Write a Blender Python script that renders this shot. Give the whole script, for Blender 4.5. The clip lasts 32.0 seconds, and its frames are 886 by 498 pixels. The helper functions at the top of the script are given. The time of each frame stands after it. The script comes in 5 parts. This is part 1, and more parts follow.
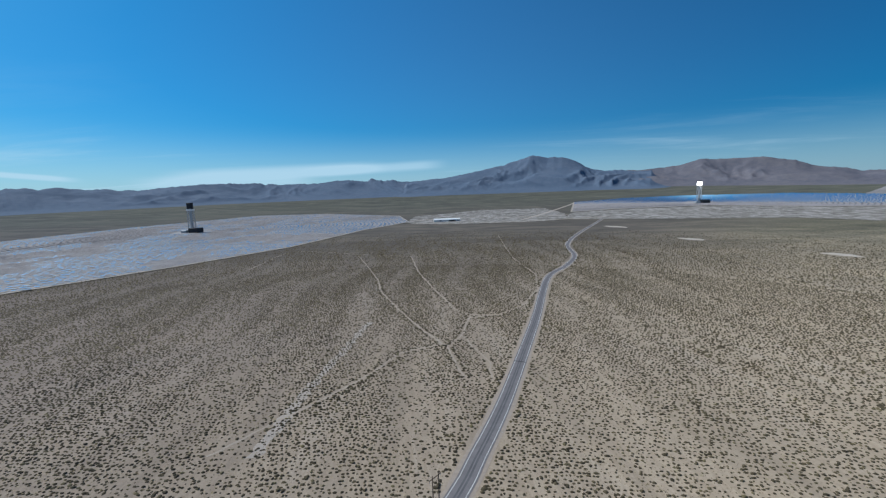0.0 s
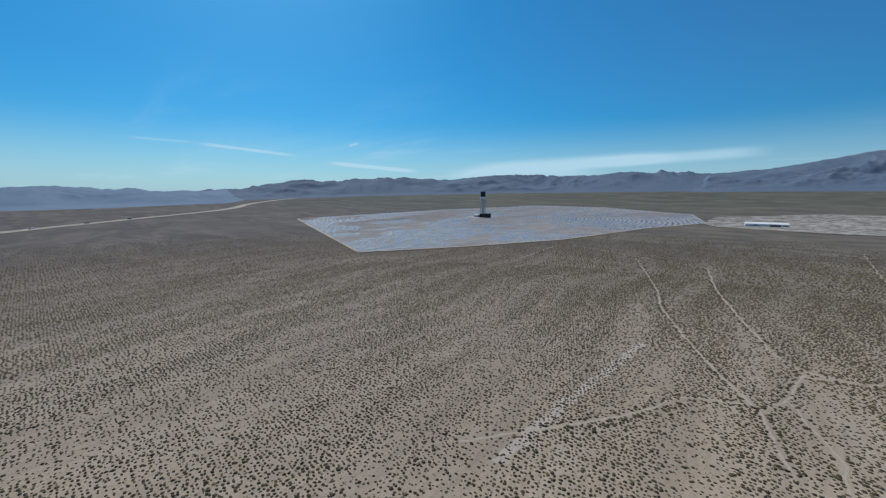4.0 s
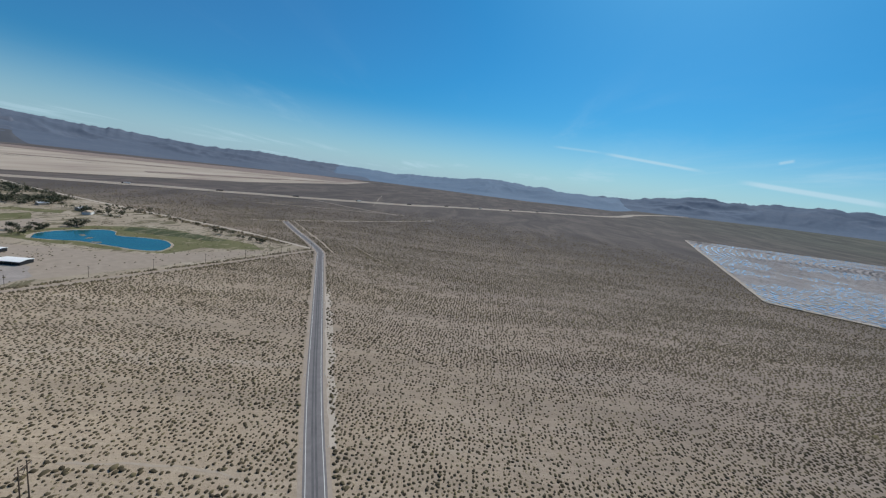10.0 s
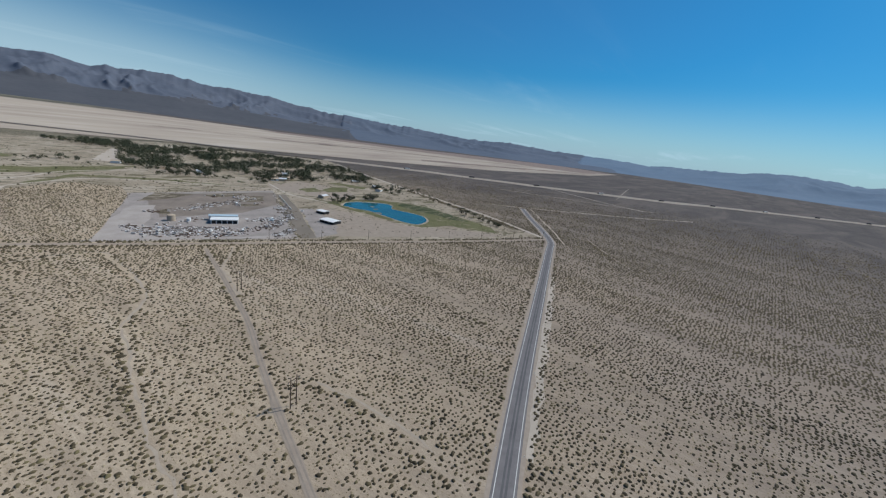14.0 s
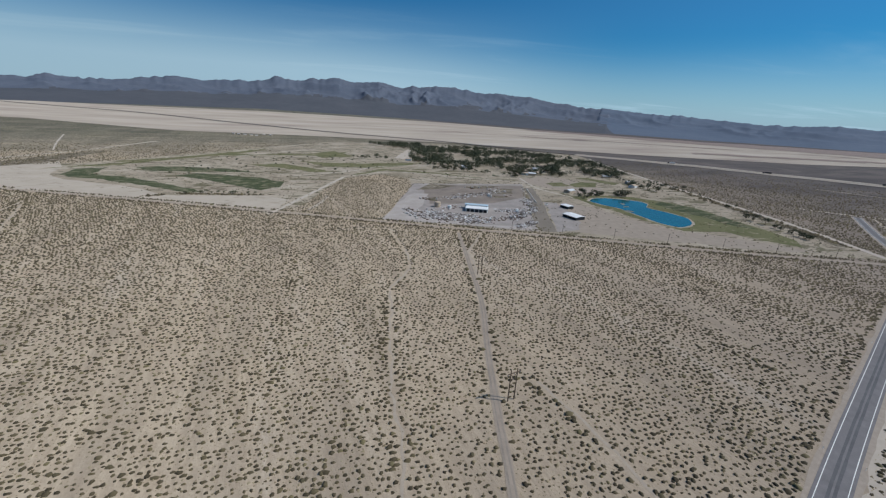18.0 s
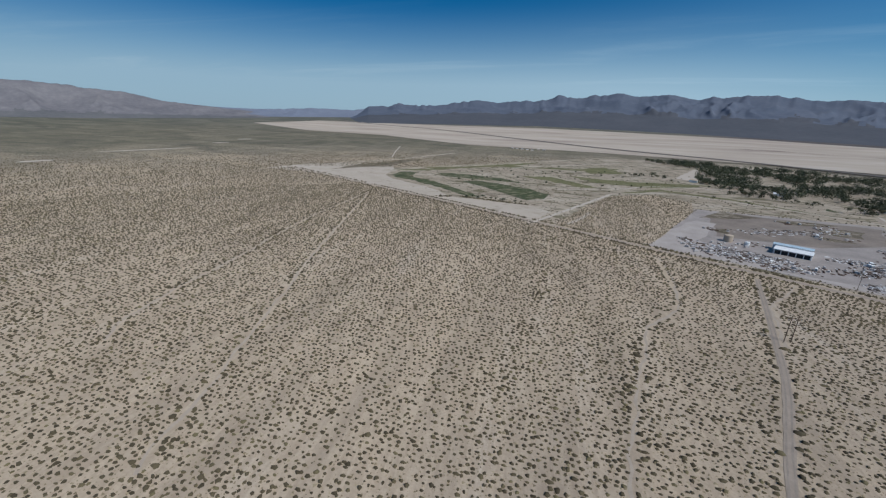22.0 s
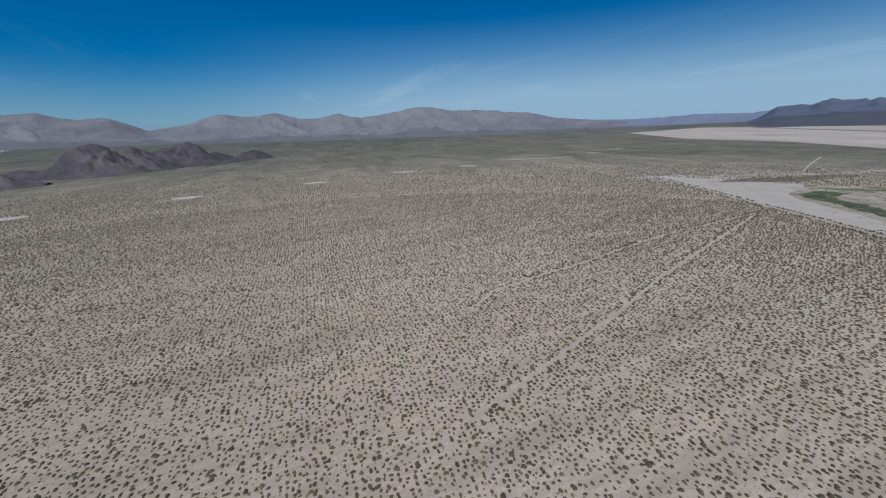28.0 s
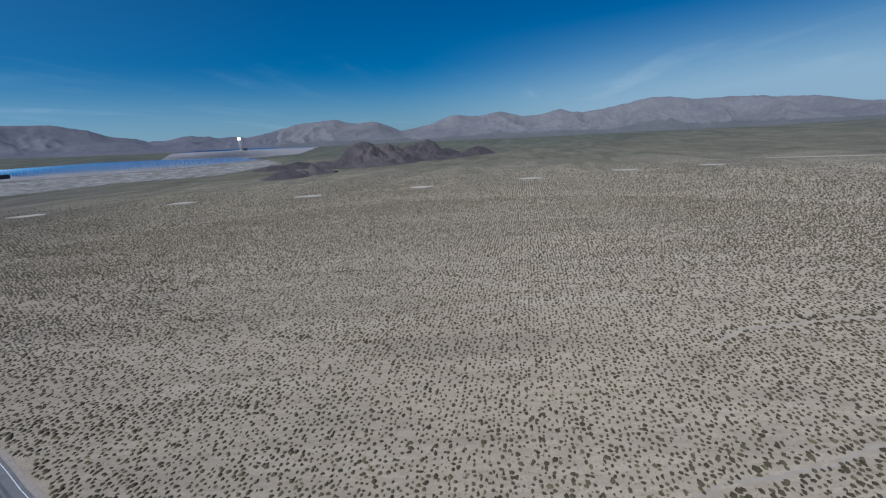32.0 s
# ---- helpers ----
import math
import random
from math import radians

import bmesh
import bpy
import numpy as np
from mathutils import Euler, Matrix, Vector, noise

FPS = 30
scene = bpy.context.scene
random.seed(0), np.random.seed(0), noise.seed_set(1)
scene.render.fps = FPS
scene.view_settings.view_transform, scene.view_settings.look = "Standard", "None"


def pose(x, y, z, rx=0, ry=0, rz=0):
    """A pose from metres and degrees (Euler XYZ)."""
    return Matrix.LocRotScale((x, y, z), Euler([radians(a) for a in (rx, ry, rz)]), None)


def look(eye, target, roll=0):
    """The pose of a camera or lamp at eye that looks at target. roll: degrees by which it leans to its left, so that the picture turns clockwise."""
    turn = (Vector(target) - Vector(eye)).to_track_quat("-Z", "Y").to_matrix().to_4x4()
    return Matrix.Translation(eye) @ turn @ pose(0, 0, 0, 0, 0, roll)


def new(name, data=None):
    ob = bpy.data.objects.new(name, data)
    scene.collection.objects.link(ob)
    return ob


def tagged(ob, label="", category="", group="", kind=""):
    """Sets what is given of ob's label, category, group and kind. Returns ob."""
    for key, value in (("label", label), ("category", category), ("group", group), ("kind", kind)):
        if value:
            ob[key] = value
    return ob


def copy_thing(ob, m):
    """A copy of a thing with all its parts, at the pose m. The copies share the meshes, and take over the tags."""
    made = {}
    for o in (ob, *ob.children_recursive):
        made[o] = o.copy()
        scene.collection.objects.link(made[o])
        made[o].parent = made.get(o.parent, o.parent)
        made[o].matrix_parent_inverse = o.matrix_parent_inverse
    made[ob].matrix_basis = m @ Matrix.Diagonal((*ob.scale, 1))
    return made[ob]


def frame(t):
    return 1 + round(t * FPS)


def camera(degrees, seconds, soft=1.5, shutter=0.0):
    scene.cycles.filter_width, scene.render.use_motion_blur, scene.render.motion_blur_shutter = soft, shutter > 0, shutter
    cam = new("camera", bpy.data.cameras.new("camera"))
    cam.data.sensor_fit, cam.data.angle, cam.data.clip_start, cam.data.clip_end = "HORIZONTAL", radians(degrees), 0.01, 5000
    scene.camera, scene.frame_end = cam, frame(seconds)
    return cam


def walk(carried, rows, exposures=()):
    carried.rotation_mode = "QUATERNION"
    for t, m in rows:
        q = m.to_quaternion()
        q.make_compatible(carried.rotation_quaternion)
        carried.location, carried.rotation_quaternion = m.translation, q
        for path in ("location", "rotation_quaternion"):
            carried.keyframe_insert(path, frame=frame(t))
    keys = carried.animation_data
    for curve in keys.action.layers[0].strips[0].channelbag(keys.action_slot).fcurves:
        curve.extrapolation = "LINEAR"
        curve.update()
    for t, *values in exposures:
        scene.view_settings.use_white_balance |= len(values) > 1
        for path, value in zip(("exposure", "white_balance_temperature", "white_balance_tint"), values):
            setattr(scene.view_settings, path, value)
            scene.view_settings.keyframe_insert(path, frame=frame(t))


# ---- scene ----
cam = camera(97.2, 32.0, soft=1.25)
PATH = [
    (0, (-0.03, -0.01, 120.07), (-8.35, 98.67, 106.15), -1.82),
    (0.5, (-1.44, 3.33, 120.42), (-16.75, 101.13, 106.32), -1.56),
    (1, (-2.81, 6.67, 120.72), (-24.96, 103.16, 106.59), -1.76),
    (1.5, (-4.14, 10.02, 120.95), (-33.94, 104.42, 106.81), -1.78),
    (2, (-5.47, 13.35, 121.11), (-43.49, 104.74, 106.91), -1.58),
    (2.5, (-6.92, 16.66, 121.27), (-53.21, 104.15, 107.01), -1.29),
    (3, (-8.62, 19.93, 121.54), (-62.59, 102.85, 107.02), -1.11),
    (3.5, (-10.57, 23.11, 121.95), (-71.91, 100.69, 107.17), -0.72),
    (5.5, (-24.33, 32.78, 126.53), (-107.79, 85.84, 111.78), 1.96),
    (6, (-27.81, 33.79, 126.53), (-115.25, 80.01, 111.73), 2.70),
    (6.5, (-31.38, 34.55, 126.31), (-122.11, 73.94, 111.60), 3.60),
    (7, (-35.12, 35.00, 125.94), (-128.52, 67.63, 111.44), 4.29),
    (7.5, (-39.02, 35.18, 125.42), (-134.54, 61.10, 111.08), 5.08),
    (8, (-43.09, 35.16, 124.79), (-140.14, 54.47, 110.37), 5.82),
    (8.5, (-47.31, 35.03, 124.06), (-145.36, 47.81, 109.13), 6.59),
    (9, (-51.67, 34.88, 123.29), (-150.22, 40.91, 107.46), 6.81),
    (9.5, (-56.07, 34.72, 122.50), (-154.64, 33.63, 105.70), 7.21),
    (10, (-60.29, 34.52, 121.74), (-158.30, 26.19, 103.74), 7.43),
    (10.5, (-64.13, 34.28, 121.05), (-160.99, 18.59, 101.75), 7.43),
    (11, (-67.48, 34.00, 120.44), (-162.61, 11.33, 99.53), 7.22),
    (11.5, (-70.49, 33.62, 119.85), (-163.33, 3.56, 98.00), 7.66),
    (12, (-73.19, 33.07, 119.22), (-163.29, -3.77, 96.31), 7.98),
    (12.5, (-75.70, 32.27, 118.55), (-162.76, -10.68, 94.57), 8.01),
    (13, (-78.11, 31.23, 117.83), (-161.78, -17.43, 92.69), 8.16),
    (13.5, (-80.52, 30.00, 117.02), (-160.26, -24.29, 90.66), 7.98),
    (14, (-82.86, 28.64, 116.10), (-158.14, -31.17, 88.61), 7.40),
    (14.5, (-85.08, 27.23, 115.09), (-155.74, -37.46, 86.40), 6.34),
    (16.5, (-91.93, 21.53, 110.98), (-139.08, -60.49, 78.58), 3.38),
    (17, (-92.35, 20.06, 110.45), (-132.69, -65.42, 77.80), 3.14),
    (17.5, (-92.46, 18.61, 109.98), (-125.58, -69.75, 76.88), 3.07),
    (18, (-92.28, 17.19, 109.53), (-117.94, -73.49, 76.06), 2.97),
    (18.5, (-91.87, 15.75, 109.04), (-110.19, -76.67, 75.54), 2.98),
    (19, (-91.32, 14.25, 108.53), (-102.28, -79.36, 75.11), 3.04),
    (19.5, (-90.71, 12.75, 108.01), (-94.05, -81.54, 74.85), 3.06),
    (20, (-90.09, 11.23, 107.51), (-85.76, -83.15, 74.75), 2.99),
    (20.5, (-89.53, 9.67, 107.01), (-77.47, -84.15, 74.55), 2.84),
    (21, (-89.14, 8.07, 106.51), (-69.16, -84.43, 74.20), 2.51),
    (21.5, (-88.88, 6.49, 106.06), (-61.17, -84.09, 73.99), 1.98),
    (22, (-88.71, 5.09, 105.60), (-53.64, -82.90, 73.54), 1.48),
    (22.5, (-88.49, 3.97, 105.14), (-46.47, -80.90, 73.03), 1.15),
    (23, (-88.08, 3.15, 104.71), (-39.69, -78.23, 72.54), 0.87),
    (23.5, (-87.45, 2.59, 104.33), (-33.06, -75.00, 72.38), 0.76),
    (24, (-86.56, 2.23, 104.02), (-26.47, -71.16, 72.33), 0.60),
    (24.5, (-85.47, 2.01, 103.78), (-20.11, -66.80, 72.27), 0.58),
    (25, (-84.29, 1.82, 103.60), (-13.90, -62.05, 72.53), 0.49),
    (25.5, (-83.19, 1.58, 103.45), (-8.19, -56.99, 72.73), 0.51),
    (26, (-82.24, 1.21, 103.36), (-2.95, -51.65, 73.04), 0.08),
    (26.5, (-81.39, 0.79, 103.36), (1.76, -46.16, 73.65), -0.56),
    (28.5, (-81.29, 0.16, 104.45), (11.24, -23.77, 75.01), -2.24),
    (29, (-79.90, 0.11, 104.28), (13.98, -17.74, 74.83), -2.34),
    (29.5, (-78.27, 0.20, 104.04), (16.58, -11.29, 74.52), -2.42),
    (30, (-76.42, 0.55, 103.73), (19.01, -4.70, 74.28), -2.53),
    (30.5, (-74.33, 1.19, 103.41), (21.35, 2.17, 74.33), -2.50),
    (31, (-72.10, 2.06, 103.11), (23.41, 9.39, 74.40), -2.69),
    (31.5, (-69.79, 3.03, 102.83), (25.10, 16.79, 74.44), -2.92),
    (32, (-67.45, 3.99, 102.59), (26.39, 24.39, 74.69), -3.41),
]
TINTS = ((0, 0.04, 6130, 9), (3, 0.04, 6260, 9), (8, 0.05, 6600, 10), (13, -0.03, 6430, 10), (20, -0.12, 6270, 11), (22.5, -0.18, 6180, 12), (26, -0.16, 5960, 13), (32, -0.22, 5700, 12))
walk(cam, [(t, look(eye, target, roll)) for t, eye, target, roll in PATH], TINTS)

# ---- light ----
SUN_AZ, SUN_EL = 157.0, 48.6
world = bpy.data.worlds.new("desert_sky")
scene.world = world
world.use_nodes = True


CONTRAILS = (((165, 5.75), (153.2, 4.6), 0.005, 0.4), ((149.5, 3.8), (137, 2.65), 0.007, 0.5), ((171.5, 6.0), (165, 5.8), 0.004, 0.2), ((145.2, 6.5), (146.6, 6.1), 0.0045, 0.35), ((130, 2.9), (103, 4.1), 0.02, 0.42), ((114, 3.4), (94, 4.3), 0.016, 0.35), ((133, 2.2), (112, 2.6), 0.02, 0.3))


def sky_nodes():
    nt = world.node_tree
    nt.nodes.clear()
    out = nt.nodes.new("ShaderNodeOutputWorld")
    bg = nt.nodes.new("ShaderNodeBackground")
    sky = nt.nodes.new("ShaderNodeTexSky")
    sky.sky_type = "NISHITA"
    sky.sun_disc = False
    sky.sun_elevation = radians(SUN_EL)
    sky.sun_rotation = radians(90.0 - SUN_AZ)
    sky.altitude = 800.0
    sky.air_density, sky.dust_density, sky.ozone_density = 1.0, 2.2, 2.0
    bg.inputs[1].default_value = 0.072
    tint = nt.nodes.new("ShaderNodeMix")
    tint.data_type, tint.blend_type = "RGBA", "MULTIPLY"
    tint.inputs[0].default_value = 1.0
    tint.inputs[7].default_value = (0.4, 0.8, 1.08, 1)
    sat = nt.nodes.new("ShaderNodeHueSaturation")
    sat.inputs["Saturation"].default_value = 1.25
    nt.links.new(sky.outputs[0], tint.inputs[6])
    nt.links.new(tint.outputs[2], sat.inputs["Color"])
    # thin cirrus: stretched noise on a high flat layer, thicker low in the sky
    co = nt.nodes.new("ShaderNodeTexCoord")
    sep = nt.nodes.new("ShaderNodeSeparateXYZ")
    nt.links.new(co.outputs["Generated"], sep.inputs[0])

    def calc(op, p, q=0.0):
        n = nt.nodes.new("ShaderNodeMath")
        n.operation = op
        for v, k in ((p, n.inputs[0]), (q, n.inputs[1])):
            if isinstance(v, (int, float)):
                k.default_value = v
            else:
                nt.links.new(v, k)
        return n.outputs[0]

    def span(v, lo, hi, to0=0.0, to1=1.0):
        n = nt.nodes.new("ShaderNodeMapRange")
        n.interpolation_type = "SMOOTHSTEP"
        nt.links.new(v, n.inputs[0])
        for k, w in zip((1, 2, 3, 4), (lo, hi, to0, to1)):
            n.inputs[k].default_value = w
        return n.outputs[0]

    up = calc("ADD", calc("MAXIMUM", sep.outputs[2], 0.0), 0.05)
    flat = nt.nodes.new("ShaderNodeCombineXYZ")
    nt.links.new(calc("DIVIDE", sep.outputs[0], up), flat.inputs[0])
    nt.links.new(calc("DIVIDE", sep.outputs[1], up), flat.inputs[1])
    turn = nt.nodes.new("ShaderNodeMapping")
    turn.inputs["Rotation"].default_value = (0, 0, radians(35))
    turn.inputs["Scale"].default_value = (0.16, 0.55, 1)
    nt.links.new(flat.outputs[0], turn.inputs["Vector"])
    streak = nt.nodes.new("ShaderNodeTexNoise")
    for k, w in (("Scale", 1.1), ("Detail", 6.0), ("Roughness", 0.62), ("Distortion", 0.5)):
        streak.inputs[k].default_value = w
    nt.links.new(turn.outputs[0], streak.inputs["Vector"])
    side = nt.nodes.new("ShaderNodeVectorMath")
    side.operation = "DOT_PRODUCT"
    nt.links.new(co.outputs["Generated"], side.inputs[0])
    side.inputs[1].default_value = (math.cos(radians(305)), math.sin(radians(305)), 0)
    low = span(sep.outputs[2], 0.0, 0.3, 1.0, 0.06)
    sunward = nt.nodes.new("ShaderNodeVectorMath")
    sunward.operation = "DOT_PRODUCT"
    nt.links.new(co.outputs["Generated"], sunward.inputs[0])
    sunward.inputs[1].default_value = (math.cos(radians(SUN_AZ)), math.sin(radians(SUN_AZ)), 0)
    sunny = span(sunward.outputs["Value"], -1.1, 0.55)
    haze = calc("ADD", span(sep.outputs[2], -0.02, 0.17, 0.52, 0.0), calc("MULTIPLY", sunny, span(sep.outputs[2], 0.0, 0.7, 0.1, 0.05)))
    veil = calc("MULTIPLY", span(side.outputs["Value"], 0.25, 0.95), span(sep.outputs[2], 0.06, 0.25, 0.56, 0.0))
    wisps = calc("MULTIPLY", span(streak.outputs["Fac"], 0.52, 0.78), calc("MULTIPLY", low, 0.3))
    trails = 0.0
    for p, q, wide, amount in CONTRAILS:
        p, q = (Vector((math.cos(radians(a)) * math.cos(radians(e)), math.sin(radians(a)) * math.cos(radians(e)), math.sin(radians(e)))) for a, e in (p, q))
        mid, nor = (p + q).normalized(), p.cross(q).normalized()
        lie, off = (nt.nodes.new("ShaderNodeVectorMath") for _ in range(2))
        for k, w in ((lie, (q - p).normalized()), (off, nor)):
            k.operation = "DOT_PRODUCT"
            nt.links.new(co.outputs["Generated"], k.inputs[0])
            k.inputs[1].default_value = w
        half = (q - p).length / 2
        here = span(calc("ABSOLUTE", calc("SUBTRACT", lie.outputs["Value"], mid.dot((q - p).normalized()))), half * 0.6, half * 1.1, 1.0, 0.0)
        thin = span(calc("ABSOLUTE", off.outputs["Value"]), wide * 0.15, wide, amount, 0.0)
        trails = calc("ADD", trails, calc("MULTIPLY", calc("MULTIPLY", here, thin), span(sep.outputs[2], 0.0, 0.02)))
    cover = calc("MINIMUM", calc("ADD", calc("ADD", calc("ADD", veil, wisps), haze), trails), 0.85)
    cloud = nt.nodes.new("ShaderNodeMix")
    cloud.data_type = "RGBA"
    nt.links.new(cover, cloud.inputs[0])
    nt.links.new(sat.outputs[0], cloud.inputs[6])
    cloud.inputs[7].default_value = (6.2, 8.8, 10.4, 1)
    # bright haze aureole added close round the unseen sun, for the mirrors to reflect
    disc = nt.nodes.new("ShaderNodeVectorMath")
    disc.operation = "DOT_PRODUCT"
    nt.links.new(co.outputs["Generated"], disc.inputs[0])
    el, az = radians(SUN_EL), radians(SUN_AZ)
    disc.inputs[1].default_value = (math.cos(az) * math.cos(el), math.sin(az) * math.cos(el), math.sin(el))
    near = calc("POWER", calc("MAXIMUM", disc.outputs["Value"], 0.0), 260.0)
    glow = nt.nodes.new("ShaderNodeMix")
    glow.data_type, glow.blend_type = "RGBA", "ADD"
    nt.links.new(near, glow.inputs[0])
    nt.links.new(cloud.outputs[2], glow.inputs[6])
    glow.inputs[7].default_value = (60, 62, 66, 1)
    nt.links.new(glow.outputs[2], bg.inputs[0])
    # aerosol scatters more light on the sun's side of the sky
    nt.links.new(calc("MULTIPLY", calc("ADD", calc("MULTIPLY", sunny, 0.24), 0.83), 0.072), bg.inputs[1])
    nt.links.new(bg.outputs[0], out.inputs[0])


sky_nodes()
sun = new("sun", bpy.data.lights.new("sun", "SUN"))
sun.data.energy, sun.data.angle, sun.data.color = 3.5, radians(0.53), (1.0, 0.955, 0.88)
SUN_DIR = Vector((math.cos(radians(SUN_AZ)) * math.cos(radians(SUN_EL)), math.sin(radians(SUN_AZ)) * math.cos(radians(SUN_EL)), math.sin(radians(SUN_EL))))
sun.matrix_world = look(SUN_DIR * 500, (0, 0, 0))


# ---- materials ----
class Mat:
    """A node material with short helpers."""

    def __init__(self, name, rough=0.9, metal=0.0, spec=0.2):
        self.m = bpy.data.materials.new(name)
        self.m.use_nodes = True
        self.nt = self.m.node_tree
        self.b = self.nt.nodes["Principled BSDF"]
        self.b.inputs["Roughness"].default_value = rough
        self.b.inputs["Metallic"].default_value = metal
        self.b.inputs["Specular IOR Level"].default_value = spec
        self.b.inputs["Diffuse Roughness"].default_value = 0.2 if rough > 0.7 else 0.0
        self._pos = None

    def node(self, kind, **kw):
        n = self.nt.nodes.new(kind)
        for k, v in kw.items():
            n.inputs[k].default_value = v
        return n

    def link(self, a, b):
        self.nt.links.new(a, b)

    def pos(self):
        if self._pos is None:
            self._pos = self.node("ShaderNodeNewGeometry").outputs["Position"]
        return self._pos

    def scaled(self, sx, sy, sz):
        n = self.node("ShaderNodeVectorMath")
        n.operation = "MULTIPLY"
        self.link(self.pos(), n.inputs[0])
        n.inputs[1].default_value = (sx, sy, sz)
        return n.outputs[0]

    def noise(self, scale, detail=3.0, rough=0.55, vec=None, warp=0.0):
        n = self.node("ShaderNodeTexNoise", Scale=scale, Detail=detail, Roughness=rough, Distortion=warp)
        self.link(vec or self.pos(), n.inputs["Vector"])
        return n.outputs["Fac"]

    def ramp(self, fac, stops):
        n = self.node("ShaderNodeValToRGB")
        el = n.color_ramp.elements
        while len(el) < len(stops):
            el.new(0.5)
        for e, (p, c) in zip(el, stops):
            e.position = p
            e.color = (c, c, c, 1) if isinstance(c, (int, float)) else (*c, 1)
        self.link(fac, n.inputs[0])
        return n.outputs[0]

    def mix(self, fac, a, b, mode="MIX"):
        n = self.node("ShaderNodeMix")
        n.data_type, n.blend_type = "RGBA", mode
        for v, s in ((fac, n.inputs[0]), (a, n.inputs[6]), (b, n.inputs[7])):
            if isinstance(v, (int, float)):
                s.default_value = v
            elif isinstance(v, tuple):
                s.default_value = (*v, 1)
            else:
                self.link(v, s)
        return n.outputs[2]

    def math(self, op, a, b=0.0):
        n = self.node("ShaderNodeMath")
        n.operation = op
        for v, s in ((a, n.inputs[0]), (b, n.inputs[1])):
            if isinstance(v, (int, float)):
                s.default_value = v
            else:
                self.link(v, s)
        return n.outputs[0]

    def bump(self, height, strength, dist=0.1):
        n = self.node("ShaderNodeBump", Strength=strength, Distance=dist)
        self.link(height, n.inputs["Height"])
        self.link(n.outputs[0], self.b.inputs["Normal"])

    def base(self, col):
        if isinstance(col, tuple):
            self.b.inputs["Base Color"].default_value = (*col, 1)
        else:
            self.link(col, self.b.inputs["Base Color"])
        return self


def plain(name, c, rough=0.85, metal=0.0, var=0.18, scale=0.6):
    """A surface of one colour with grain and stains of two sizes."""
    m = Mat(name, rough, metal)
    a = m.noise(scale, 4)
    b = m.noise(scale * 9, 2)
    f = m.math("ADD", m.math("MULTIPLY", a, 0.65), m.math("MULTIPLY", b, 0.35))
    lo, hi = tuple(v * (1 - var) for v in c), tuple(min(1, v * (1 + var)) for v in c)
    return m.base(m.ramp(f, [(0.3, lo), (0.7, hi)])).m


SAND = (0.474, 0.382, 0.278)
SAND_DARK = (0.31, 0.242, 0.172)


def drained(m, along, across, scale, detail=4, warp=0.3):
    """Noise drawn out along the fall of the washes."""
    n = m.node("ShaderNodeMapping")
    n.vector_type = "TEXTURE"
    n.inputs["Rotation"].default_value = (0, 0, radians(-80))
    n.inputs["Scale"].default_value = (1 / along, 1 / across, 1)
    m.link(m.pos(), n.inputs["Vector"])
    return m.noise(scale, detail, 0.6, n.outputs[0], warp)


